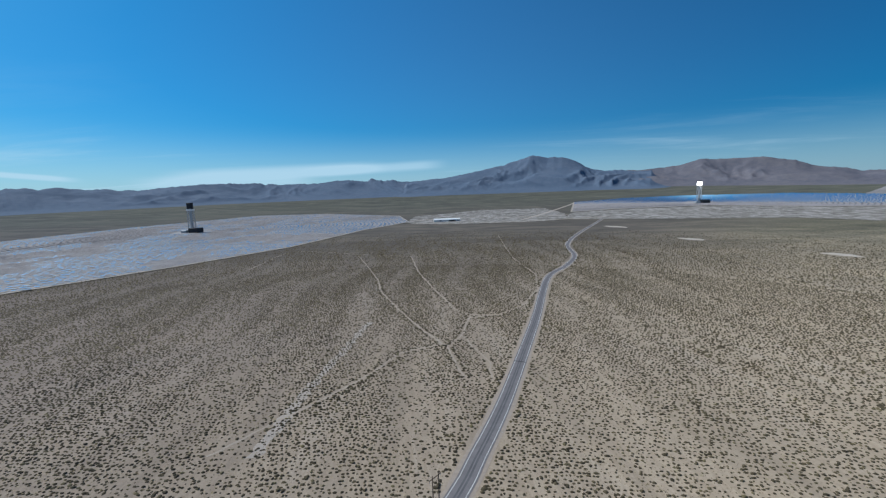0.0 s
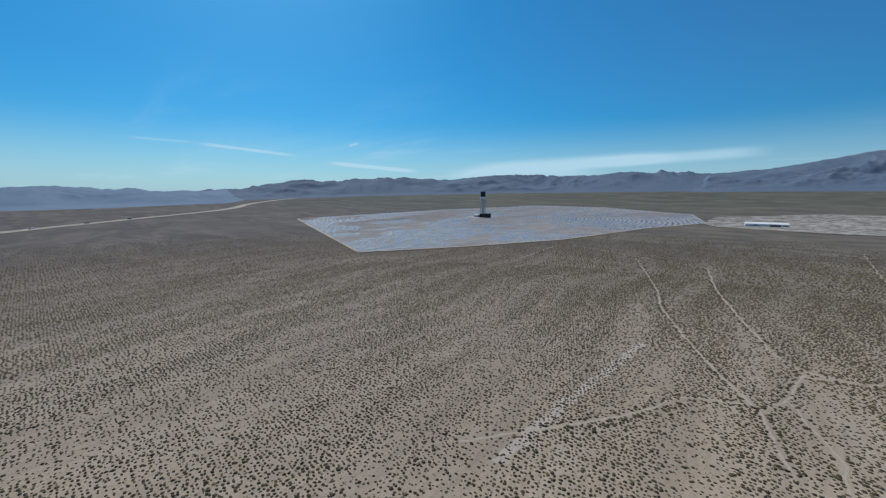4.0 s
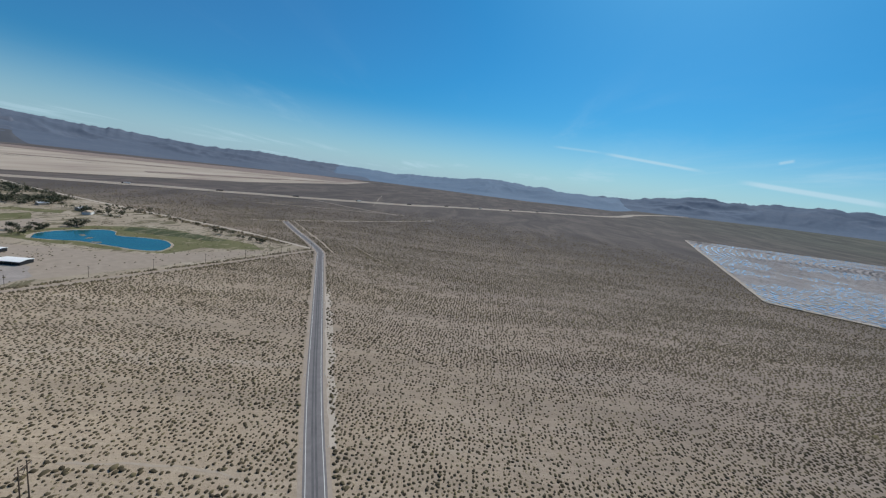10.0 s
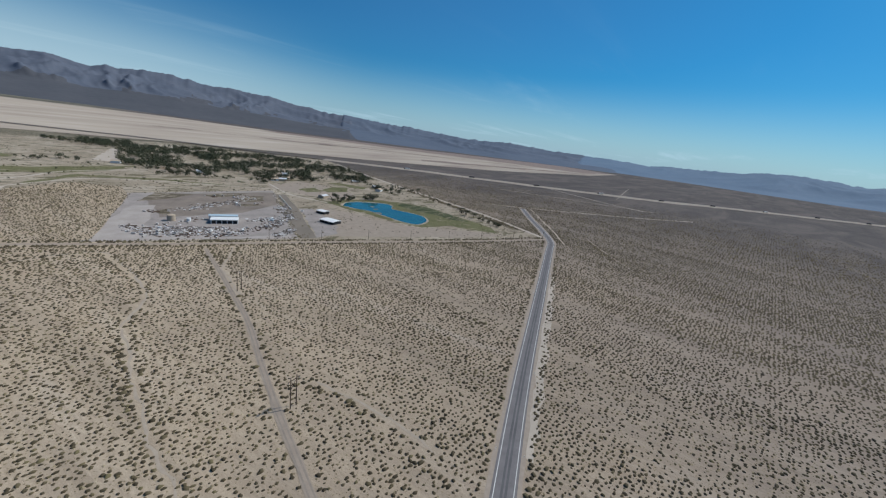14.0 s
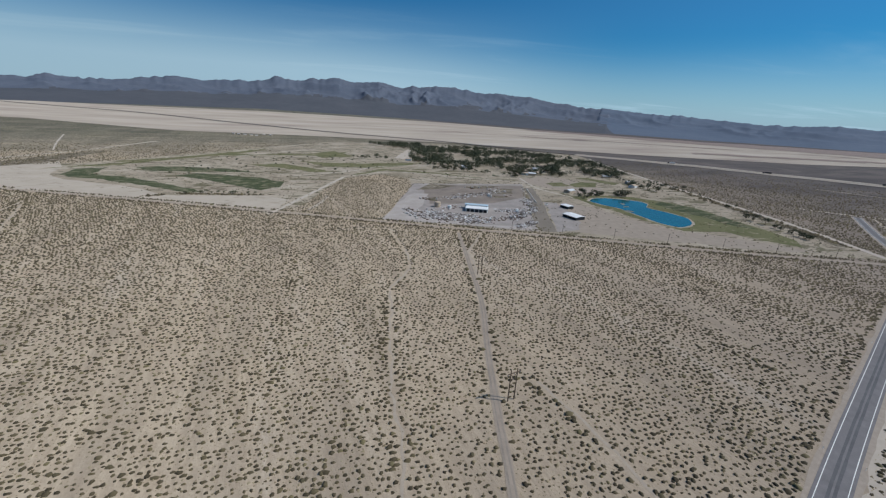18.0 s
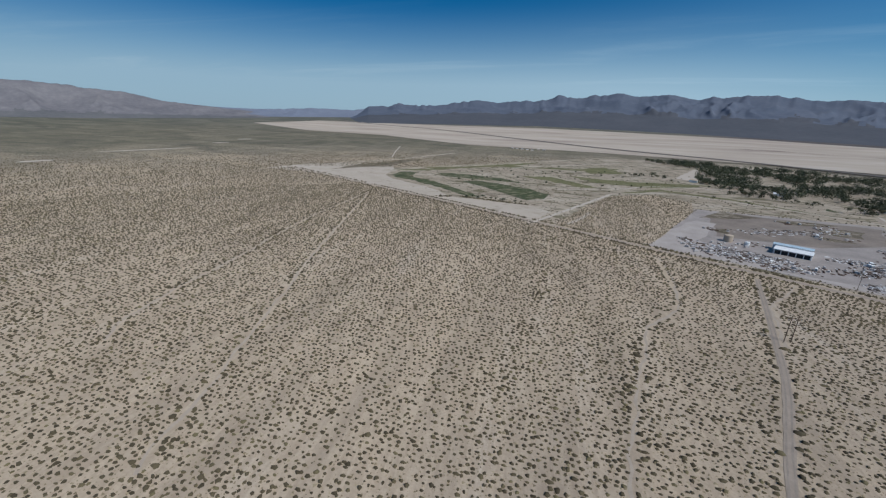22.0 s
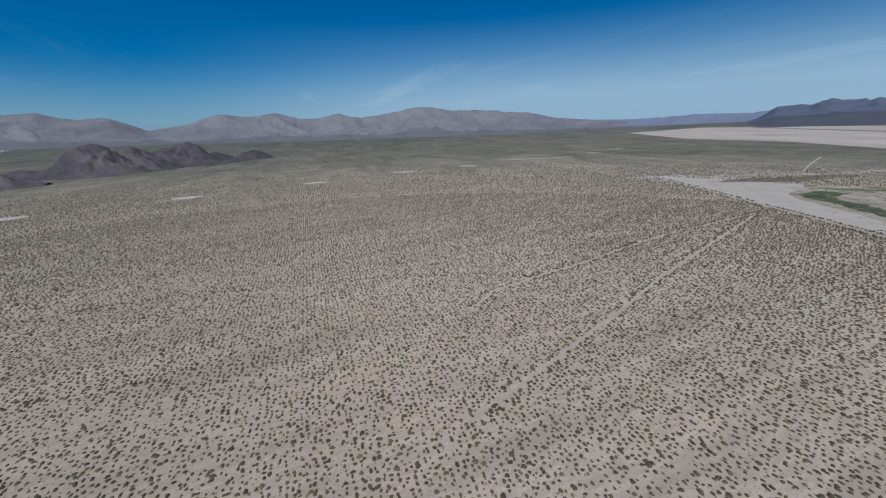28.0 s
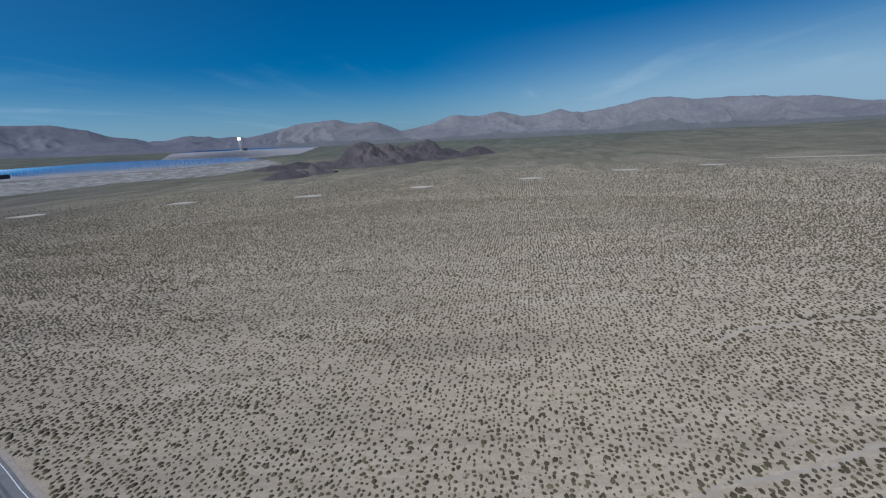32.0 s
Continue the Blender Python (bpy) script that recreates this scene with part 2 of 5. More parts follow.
def ground_material():
    m = Mat("desert_ground", 0.95, 0, 0.1)
    big = m.noise(0.0035, 4, 0.6)
    streak = drained(m, 0.12, 1.0, 0.05, 5, 0.5)
    rill = drained(m, 0.2, 1.0, 0.35, 3, 0.6)
    fine = m.noise(0.9, 3)
    sand = m.ramp(big, [(0.3, (0.42, 0.335, 0.242)), (0.55, SAND), (0.75, (0.51, 0.414, 0.304))])
    sand = m.mix(m.ramp(streak, [(0.38, 0.5), (0.5, 0.0)]), sand, (0.29, 0.236, 0.178))
    sand = m.mix(m.ramp(streak, [(0.55, 0.0), (0.7, 0.7)]), sand, (0.52, 0.44, 0.35))
    sand = m.mix(m.ramp(rill, [(0.42, 0.4), (0.56, 0.0)]), sand, SAND_DARK)
    sand = m.mix(m.ramp(fine, [(0.3, 0.4), (0.6, 0.0)]), sand, SAND_DARK)
    # past the planted brush the scrub is too fine to pick apart
    vo = m.node("ShaderNodeTexVoronoi", Scale=0.2, Randomness=1.0)
    m.link(m.pos(), vo.inputs["Vector"])
    spot = m.ramp(vo.outputs["Distance"], [(0.36, 1.0), (0.6, 0.0)])
    sep = m.node("ShaderNodeSeparateXYZ")
    m.link(m.pos(), sep.inputs[0])
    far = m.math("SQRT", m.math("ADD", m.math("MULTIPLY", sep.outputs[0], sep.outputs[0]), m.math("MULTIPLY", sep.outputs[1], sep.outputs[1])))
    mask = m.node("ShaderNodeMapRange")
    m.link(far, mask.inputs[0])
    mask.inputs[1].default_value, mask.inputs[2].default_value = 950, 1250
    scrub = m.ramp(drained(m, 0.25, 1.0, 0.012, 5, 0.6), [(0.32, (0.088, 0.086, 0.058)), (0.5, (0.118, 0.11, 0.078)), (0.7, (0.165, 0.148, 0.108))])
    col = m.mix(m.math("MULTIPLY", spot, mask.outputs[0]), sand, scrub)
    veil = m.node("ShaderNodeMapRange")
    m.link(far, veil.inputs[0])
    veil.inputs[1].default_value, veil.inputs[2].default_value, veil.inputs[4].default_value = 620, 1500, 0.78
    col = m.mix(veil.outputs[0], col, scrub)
    # dark gravel fans before the ranges, toned by distance in place of haze
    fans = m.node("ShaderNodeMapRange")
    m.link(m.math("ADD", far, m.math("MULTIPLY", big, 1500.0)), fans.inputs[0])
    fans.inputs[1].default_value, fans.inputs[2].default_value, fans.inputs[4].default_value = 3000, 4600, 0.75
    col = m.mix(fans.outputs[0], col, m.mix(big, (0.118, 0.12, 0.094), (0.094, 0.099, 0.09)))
    # shade seen looking sunward is mixed into the colour of the browner western scrub
    west = m.math("SUBTRACT", m.math("MULTIPLY", sep.outputs[1], 0.6), m.math("MULTIPLY", sep.outputs[0], 0.8))
    west = m.math("MAXIMUM", west, m.math("SUBTRACT", m.math("MULTIPLY", sep.outputs[0], -1.5), 870.0))
    west = m.math("ADD", west, m.math("MULTIPLY", m.math("SUBTRACT", big, 0.5), 300.0))
    south = m.node("ShaderNodeMapRange")
    m.link(west, south.inputs[0])
    south.inputs[1].default_value, south.inputs[2].default_value, south.inputs[4].default_value = -20, 420, 0.55
    col = m.mix(south.outputs[0], col, (0.18, 0.146, 0.134))
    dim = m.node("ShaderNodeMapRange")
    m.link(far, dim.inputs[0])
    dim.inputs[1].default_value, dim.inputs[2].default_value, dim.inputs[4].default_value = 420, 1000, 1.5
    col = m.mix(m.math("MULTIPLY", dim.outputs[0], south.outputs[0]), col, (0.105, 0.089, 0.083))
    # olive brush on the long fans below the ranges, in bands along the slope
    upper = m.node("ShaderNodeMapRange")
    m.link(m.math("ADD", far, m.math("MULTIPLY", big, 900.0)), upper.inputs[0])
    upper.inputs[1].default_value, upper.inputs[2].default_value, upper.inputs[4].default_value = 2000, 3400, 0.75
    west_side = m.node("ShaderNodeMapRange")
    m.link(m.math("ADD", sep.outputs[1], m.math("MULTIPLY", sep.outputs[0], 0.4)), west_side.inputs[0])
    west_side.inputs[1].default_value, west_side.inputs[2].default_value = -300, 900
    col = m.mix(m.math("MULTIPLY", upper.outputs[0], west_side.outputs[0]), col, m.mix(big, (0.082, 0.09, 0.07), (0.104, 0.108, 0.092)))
    # greener brush towards the north
    north = m.node("ShaderNodeMapRange")
    m.link(m.math("ADD", sep.outputs[1], m.math("MULTIPLY", sep.outputs[0], 0.8)), north.inputs[0])
    north.inputs[1].default_value, north.inputs[2].default_value, north.inputs[4].default_value = 0, 900, 0.24
    col = m.mix(north.outputs[0], col, (0.152, 0.138, 0.088))
    lines = m.noise(0.009, 5, 0.62, m.scaled(0.35, 1.0, 1), 1.2)
    wide = m.node("ShaderNodeMapRange")
    m.link(far, wide.inputs[0])
    wide.inputs[1].default_value, wide.inputs[2].default_value = 500, 1100
    col = m.mix(wide.outputs[0], col, m.mix(1.0, col, m.ramp(lines, [(0.34, (0.78, 0.79, 0.8)), (0.5, (1.0, 1.0, 1.0)), (0.62, (1.3, 1.27, 1.24))]), "MULTIPLY"))
    # broad flood streaks and patches of darker gravel
    flood = drained(m, 0.1, 1.0, 0.016, 6, 0.8)
    patchy = m.noise(0.02, 5, 0.65, None, 0.5)
    both = m.math("ADD", m.math("MULTIPLY", flood, 0.6), m.math("MULTIPLY", patchy, 0.4))
    col = m.mix(1.0, col, m.ramp(both, [(0.36, (0.94, 0.94, 0.945)), (0.5, (1.03, 1.03, 1.03)), (0.64, (1.12, 1.11, 1.09))]), "MULTIPLY")
    m.base(col)
    m.bump(m.math("ADD", m.math("ADD", fine, rill), m.noise(0.33, 3, 0.6, None, 0.4)), 0.6, 0.3)
    return m.m


M_GROUND = ground_material()
M_ASPHALT = plain("asphalt", (0.195, 0.18, 0.177), 0.85, 0, 0.18, 0.25)
M_SHOULDER = plain("gravel_shoulder", (0.37, 0.305, 0.245), 0.95, 0, 0.15, 0.5)
M_LINE = plain("road_paint", (0.75, 0.74, 0.7), 0.6, 0, 0.1)
M_TRACK = plain("track_dirt", (0.4, 0.332, 0.26), 0.95, 0, 0.12, 0.2)
M_RUT = plain("packed_dirt", (0.34, 0.278, 0.22), 0.95, 0, 0.16, 0.15)
M_PALE = plain("pale_dirt", (0.48, 0.41, 0.335), 0.95, 0, 0.12, 0.05)


def lake_material():
    m = Mat("dry_lake_clay", 0.95, 0, 0.1)
    n = m.noise(0.004, 5, 0.6, m.scaled(0.5, 1.6, 1))
    return m.base(m.ramp(n, [(0.3, (0.33, 0.265, 0.222)), (0.43, (0.42, 0.348, 0.28)), (0.58, (0.48, 0.405, 0.324)), (0.72, (0.54, 0.472, 0.395))])).m


M_LAKE = lake_material()
M_PAD = plain("yard_gravel", (0.325, 0.284, 0.255), 0.95, 0, 0.24, 0.06)


def golf_material():
    m = Mat("fallow_fairway", 0.95, 0, 0.1)
    band = m.noise(0.034, 6, 0.66, m.scaled(0.5, 1.35, 1), 1.6)
    fleck = m.noise(0.2, 4, 0.65, m.scaled(0.7, 1.2, 1), 0.6)
    base = m.ramp(m.noise(0.012, 5, 0.65), [(0.3, (0.3, 0.246, 0.18)), (0.5, (0.385, 0.32, 0.242)), (0.7, (0.47, 0.4, 0.315))])
    dull = m.mix(m.ramp(band, [(0.53, 0.0), (0.57, 0.85)]), base, (0.128, 0.113, 0.064))
    dull = m.mix(m.ramp(band, [(0.38, 0.9), (0.43, 0.0)]), dull, (0.17, 0.138, 0.095))
    return m.base(m.mix(m.ramp(fleck, [(0.56, 0.0), (0.64, 0.5)]), dull, (0.15, 0.128, 0.08))).m


M_GOLF = golf_material()


def grass_material(name, a, c, dry, cut=0.5):
    m = Mat(name, 0.9, 0, 0.1)
    n = m.noise(0.09, 6, 0.7, m.scaled(0.6, 1.2, 1), 0.8)
    g = m.ramp(m.noise(0.03, 3), [(0.35, a), (0.65, c)])
    return m.base(m.mix(m.ramp(n, [(cut, 0.0), (cut + 0.1, 0.85)]), g, dry)).m


M_GRASS = grass_material("irrigated_grass", (0.052, 0.066, 0.032), (0.08, 0.092, 0.044), (0.24, 0.205, 0.135))
M_BUSH = None


def bush_material():
    m = Mat("creosote_leaves", 0.8, 0, 0.2)
    g = m.node("ShaderNodeNewGeometry")
    return m.base(m.ramp(g.outputs["Random Per Island"], [(0.0, (0.062, 0.049, 0.029)), (0.5, (0.094, 0.075, 0.043)), (0.9, (0.126, 0.101, 0.056)), (1.0, (0.175, 0.145, 0.075))])).m


M_BUSH = bush_material()
M_MIRROR = Mat("heliostat_mirror", 0.06, 1.0).base((0.86, 0.88, 0.9)).m
M_DUSTY = Mat("dusty_heliostat_mirror", 0.22, 1.0).base((0.7, 0.69, 0.7)).m
M_STEEL = plain("galvanised_steel", (0.45, 0.46, 0.47), 0.5, 0.6)
M_DARK = plain("dark_cladding", (0.03, 0.032, 0.036), 0.5)
M_WHITE = plain("white_sheet_metal", (0.78, 0.78, 0.76), 0.5, 0, 0.06)
M_TRUNK = plain("bark", (0.12, 0.085, 0.06))
M_WOOD = plain("weathered_pole_wood", (0.13, 0.095, 0.07))
M_TAN = plain("tan_stucco", (0.5, 0.4, 0.3), 0.9, 0, 0.1)
M_ROOF = plain("roof_sheet", (0.7, 0.7, 0.7), 0.4, 0.1, 0.08)


def water_material():
    m = Mat("pond_water", 0.12, 0, 0.4)
    m.base(m.ramp(m.noise(0.03, 3), [(0.3, (0.012, 0.075, 0.09)), (0.7, (0.02, 0.12, 0.14))]))
    m.bump(m.noise(0.8, 3), 0.25, 0.1)
    return m.m


M_WATER = water_material()


# ---- helpers of this scene ----
def mesh_from(name, verts, faces, mat, smooth=False):
    me = bpy.data.meshes.new(name)
    me.from_pydata([tuple(v) for v in verts], [], faces)
    for m in (mat if isinstance(mat, (list, tuple)) else [mat]):
        me.materials.append(m)
    if smooth:
        me.shade_smooth()
    me.update()
    return me


def part(name, bm, mat, parent, label=""):
    me = bpy.data.meshes.new(name)
    bm.to_mesh(me)
    bm.free()
    me.materials.append(mat)
    ob = new(name, me)
    ob.parent = parent
    if label:
        tagged(ob, label)
    return ob


def box(bm, cx, cy, z0, sx, sy, sz, bevel=0.0, rot=0.0):
    g = bmesh.ops.create_cube(bm, size=1.0)
    m = Matrix.Translation((cx, cy, z0 + sz / 2)) @ Matrix.Rotation(rot, 4, "Z") @ Matrix.Diagonal((sx, sy, sz, 1))
    bmesh.ops.transform(bm, matrix=m, verts=g["verts"])
    if bevel:
        es = list({e for v in g["verts"] for e in v.link_edges})
        bmesh.ops.bevel(bm, geom=es, offset=bevel, segments=1, affect="EDGES")
    return bm


def tube(bm, p, q, r0, r1=None, seg=8):
    p, q = Vector(p), Vector(q)
    d = q - p
    m = Matrix.Translation((p + q) / 2) @ d.to_track_quat("Z", "Y").to_matrix().to_4x4()
    bmesh.ops.create_cone(bm, cap_ends=True, segments=seg, radius1=r0, radius2=r0 if r1 is None else r1, depth=d.length, matrix=m)
    return bm


CX, CY = -60.0, 20.0
FAN = [(0, 34), (12, 45), (30, 62), (38, 70), (50, 85), (61, 105), (72, 110), (92, 105), (115, 90), (124, 84), (141, 66), (160, 38), (174, 12), (197, 12),
       (223, 2), (240, 15), (262, 60), (278, 85), (300, 65), (314, 52), (332, 30), (354, 32), (360, 34)]
FAN_A, FAN_Z = np.array([a for a, _ in FAN], float), np.array([b for _, b in FAN], float)


def gz(x, y):
    """The height of the valley floor: flat here, rising as fans towards the ranges."""
    dx, dy = np.asarray(x, float) - CX, np.asarray(y, float) - CY
    r = np.hypot(dx, dy)
    zf = np.interp(np.degrees(np.arctan2(dy, dx)) % 360, FAN_A, FAN_Z)
    t = np.clip((r - 800) / 2800, 0, 1.5)
    return zf * np.where(t < 1, t**2.5, 1 + 1.2 * (t - 1))


def polar(az, r):
    return CX + r * math.cos(radians(az)), CY + r * math.sin(radians(az))


def ground_sheet():
    radii = np.concatenate([np.linspace(0, 800, 17)[1:], 800 * (4890 / 800) ** (np.arange(1, 81) / 80)])
    n = 360
    ang = np.linspace(0, 2 * np.pi, n, endpoint=False)
    xs = (CX + radii[:, None] * np.cos(ang)).ravel()
    ys = (CY + radii[:, None] * np.sin(ang)).ravel()
    v = np.column_stack([xs, ys, gz(xs, ys)])
    v = np.vstack([v, [CX, CY, 0]])
    f = []
    for i in range(len(radii) - 1):
        for j in range(n):
            k = (j + 1) % n
            f.append((i * n + j, (i + 1) * n + j, (i + 1) * n + k, i * n + k))
    c = len(v) - 1
    f += [(c, j, (j + 1) % n) for j in range(n)]
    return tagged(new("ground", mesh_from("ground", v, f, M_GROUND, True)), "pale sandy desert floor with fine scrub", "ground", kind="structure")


ground_sheet()


def smooth_line(pts, step):
    """A Catmull-Rom line through the points, as evenly spaced points."""
    p = [Vector((*q, 0)) for q in pts]
    p = [2 * p[0] - p[1]] + p + [2 * p[-1] - p[-2]]
    out = []
    for i in range(1, len(p) - 2):
        n = max(2, int((p[i + 1] - p[i]).length / step))
        for k in range(n):
            t = k / n
            a, b, c, d = p[i - 1], p[i], p[i + 1], p[i + 2]
            out.append(0.5 * (2 * b + (c - a) * t + (2 * a - 5 * b + 4 * c - d) * t * t + (3 * b - a - 3 * c + d) * t**3))
    out.append(p[-2])
    return [(v.x, v.y) for v in out]


def ribbon(name, line, w0, w1, lift, mat, wobble=0.0, seed=0):
    """A strip along a line, between the offsets w0 and w1 to its left."""
    rnd = random.Random(seed)
    v, f = [], []
    for i, (x, y) in enumerate(line):
        a, b = line[max(0, i - 1)], line[min(len(line) - 1, i + 1)]
        d = Vector((b[0] - a[0], b[1] - a[1], 0)).normalized()
        nx, ny = -d.y, d.x
        for w in (w0, w1):
            ww = w + rnd.uniform(-wobble, wobble)
            px, py = x + nx * ww, y + ny * ww
            v.append((px, py, float(gz(px, py)) + lift))
    for i in range(len(line) - 1):
        f.append((2 * i, 2 * i + 2, 2 * i + 3, 2 * i + 1))
    return mesh_from(name, v, f, mat)


def patch(name, pts, lift, mat, cell=40.0, rough=0.0, seed=0):
    """A sheet within an outline, cut into cells that follow the ground."""
    rnd = random.Random(seed)
    out = []
    for i, a in enumerate(pts):
        b = pts[(i + 1) % len(pts)]
        n = max(1, int(math.dist(a, b) / cell))
        for k in range(n):
            t = k / n
            out.append((a[0] + (b[0] - a[0]) * t + rnd.uniform(-rough, rough), a[1] + (b[1] - a[1]) * t + rnd.uniform(-rough, rough)))
    bm = bmesh.new()
    vs = [bm.verts.new((x, y, 0)) for x, y in out]
    bm.faces.new(vs)
    xs, ys = [p[0] for p in out], [p[1] for p in out]
    for lo, hi, ax in ((min(xs), max(xs), 0), (min(ys), max(ys), 1)):
        c = lo + cell
        while c < hi:
            co, no = ((c, 0, 0), (1, 0, 0)) if ax == 0 else ((0, c, 0), (0, 1, 0))
            bmesh.ops.bisect_plane(bm, geom=bm.verts[:] + bm.edges[:] + bm.faces[:], plane_co=co, plane_no=no)
            c += cell
    bmesh.ops.triangulate(bm, faces=bm.faces[:])
    for w in bm.verts:
        w.co.z = float(gz(w.co.x, w.co.y)) + lift
    bmesh.ops.recalc_face_normals(bm, faces=bm.faces[:])
    me = bpy.data.meshes.new(name)
    bm.to_mesh(me)
    bm.free()
    me.materials.append(mat)
    return me


def inside(pts, x, y):
    """Which of the points x, y lie in the outline."""
    x, y = np.asarray(x), np.asarray(y)
    hit = np.zeros(x.shape, bool)
    for (ax, ay), (bx, by) in zip(pts, pts[1:] + pts[:1]):
        if ay != by:
            hit ^= ((ay > y) != (by > y)) & (x < (bx - ax) * (y - ay) / (by - ay) + ax)
    return hit


def near_line(line, x, y):
    """The distance of the points x, y from a line."""
    best = np.full(np.shape(x), 1e9)
    for (ax, ay), (bx, by) in zip(line, line[1:]):
        dx, dy = bx - ax, by - ay
        t = np.clip(((x - ax) * dx + (y - ay) * dy) / (dx * dx + dy * dy + 1e-9), 0, 1)
        best = np.minimum(best, np.hypot(x - ax - t * dx, y - ay - t * dy))
    return best


# ---- the plan ----
ROAD = [(-770, -333), (-690, -272), (-620, -215), (-566, -176), (-520, -156), (-373, -94), (-257, -45), (-188, -14), (-125, 16), (-68, 54), (-30, 100), (-9, 142), (-1, 165), (7, 188), (16, 217), (30, 268), (57, 370),
        (101, 548), (145, 633), (183, 734), (207, 893), (297, 1132), (532, 1648)]
GOLF_ROAD = [(-575, -185), (-446, -235), (-300, -299), (-200, -340), (-85, -392), (93, -467), (387, -586), (600, -670)]
BACK_ROAD = [(-578, -195), (-625, -330), (-675, -565), (-730, -800), (-780, -960)]
DIRT_TRACK = [(-118, 30), (-138, -50), (-145, -77), (-152, -104), (-162, -139), (-175, -182), (-188, -245), (-203, -323)]
YARD = [(-133, -378), (-207, -580), (-390, -575), (-286, -320)]
POND = [(-431, -446), (-450, -463), (-474, -464), (-494, -452), (-510, -442), (-509, -424), (-492, -405), (-499, -382), (-503, -362), (-502, -348), (-487, -328), (-470, -319), (-455, -317), (-447, -335), (-447, -360), (-447, -388), (-447, -404), (-437, -424)]
GOLF = [(-575, -200), (-446, -242), (-300, -306), (-200, -347), (-85, -399), (93, -474), (387, -592), (560, -640), (300, -760), (150, -960), (-60, -1250), (-430, -1320), (-800, -1050), (-760, -900), (-672, -565), (-622, -330)]
ROAD_LINE = smooth_line(ROAD, 8)


def road():
    tagged(new("road_shoulder", ribbon("road_shoulder", ROAD_LINE, -6.4, 6.4, 0.06, M_SHOULDER, 0.5)), "pale gravel shoulder under the road", "road shoulder", kind="structure")
    tagged(new("road", ribbon("road", ROAD_LINE, -4.6, 4.6, 0.12, M_ASPHALT)), "grey two-lane asphalt road across the desert", "road", kind="structure")
    worn = plain("worn_asphalt", (0.125, 0.12, 0.122), 0.8, 0, 0.2, 0.15)
    for w in (-0.75, 0.75):
        tagged(new("wheel_path", ribbon("wheel_path", ROAD_LINE, w - 0.45, w + 0.45, 0.128, worn, 0.08)), "darker worn wheel path on the asphalt", "road wear", kind="structure")
    for w in (-3.55, 3.55):
        tagged(new("road_marking", ribbon("road_marking", ROAD_LINE, w - 0.11, w + 0.11, 0.135, M_LINE)), "faded white edge line painted on asphalt", "road marking", kind="structure")


road()
for w in (-0.85, 0.85):
    tagged(new("wheel_rut", ribbon("wheel_rut", smooth_line(DIRT_TRACK, 4), w - 0.32, w + 0.32, 0.125, plain("rut_dirt", (0.29, 0.24, 0.195), 0.95, 0, 0.2, 0.2), 0.12, 3)), "darker wheel rut in the sandy track", "rut", kind="structure")
for nm, ln, w, lb in (("dirt_road", GOLF_ROAD, 2.5, "pale dirt road along the golf course"), ("dirt_road", BACK_ROAD, 3.5, "pale dirt road behind the pond"), ("dirt_track", DIRT_TRACK, 1.7, "sandy two-rut track beside the power line")):
    tagged(new(nm, ribbon(nm, smooth_line(ln, 8), -w, w, 0.1, M_PALE if ln is BACK_ROAD else M_RUT, 0.4)), lb, "dirt road", kind="structure")
tagged(new("fallow_ground", patch("fallow_ground", GOLF, 0.03, M_GOLF, 60)), "tan bare ground of the golf course", "ground", kind="structure")
tagged(new("yard", patch("yard", YARD, 0.06, M_PAD, 40, 2)), "grey gravel storage yard", "yard", kind="structure")
tagged(new("pond_water", patch("pond_water", [(x, y) for x, y in smooth_line(POND + POND[:1], 8)], 0.1, M_WATER, 25)), "blue-green golf course pond", "pond", kind="structure")

LAKE = [(2250, -2180), (1500, -1850), (976, -1800), (413, -1500), (-84, -1450), (-541, -1330), (-1008, -1110), (-1544, -920), (-2391, -800), (-3000, -830),
        (-3050, -1250), (-2550, -1750), (-1750, -2350), (-880, -2850), (-117, -2930), (700, -2900), (1550, -2800), (2100, -2700)]
tagged(new("dry_lake", patch("dry_lake", LAKE, 0.9, M_LAKE, 90)), "pale tan dry lake bed", "dry lake", kind="structure")
SILT = grass_material("brown_lake_silt", (0.25, 0.19, 0.162), (0.31, 0.243, 0.205), (0.44, 0.365, 0.3), 0.58)
for i, o in enumerate(([(-1450, -2540), (-1750, -2350), (-2550, -1750), (-3045, -1250), (-2990, -840), (-2500, -930), (-2330, -1300), (-1980, -1720), (-1500, -2260), (-1250, -2480)],
                       [(-1350, -1180), (-1700, -1060), (-2150, -930), (-2450, -830), (-2200, -985), (-1750, -1135), (-1400, -1230)],
                       [(-1250, -1750), (-1600, -1560), (-2050, -1280), (-2230, -1130), (-2000, -1350), (-1560, -1640), (-1250, -1800)],
                       [(-500, -2050), (-900, -1900), (-1300, -1640), (-1500, -1450), (-1200, -1740), (-800, -1980)])):
    tagged(new("silt_flat", patch("silt_flat", o, 1.9, SILT, 70, 22, i)), "pinkish brown silt on the dry lake", "lake silt", kind="structure")
FREEWAY = [(-800, -1060), (-1000, -860), (-1200, -600), (-1500, -260), (-1750, -60), (-2200, 380), (-2600, 850), (-3150, 1250), (-3700, 2000)]
CAUSEWAY = [(2100, -2950), (1710, -2715), (886, -2397), (313, -1973), (-110, -1640), (-450, -1400), (-800, -1060)]
tagged(new("freeway", ribbon("freeway", smooth_line(FREEWAY, 40), -28, 28, 1.0, M_PALE, 5)), "pale freeway embankment in the distance", "freeway", kind="structure")
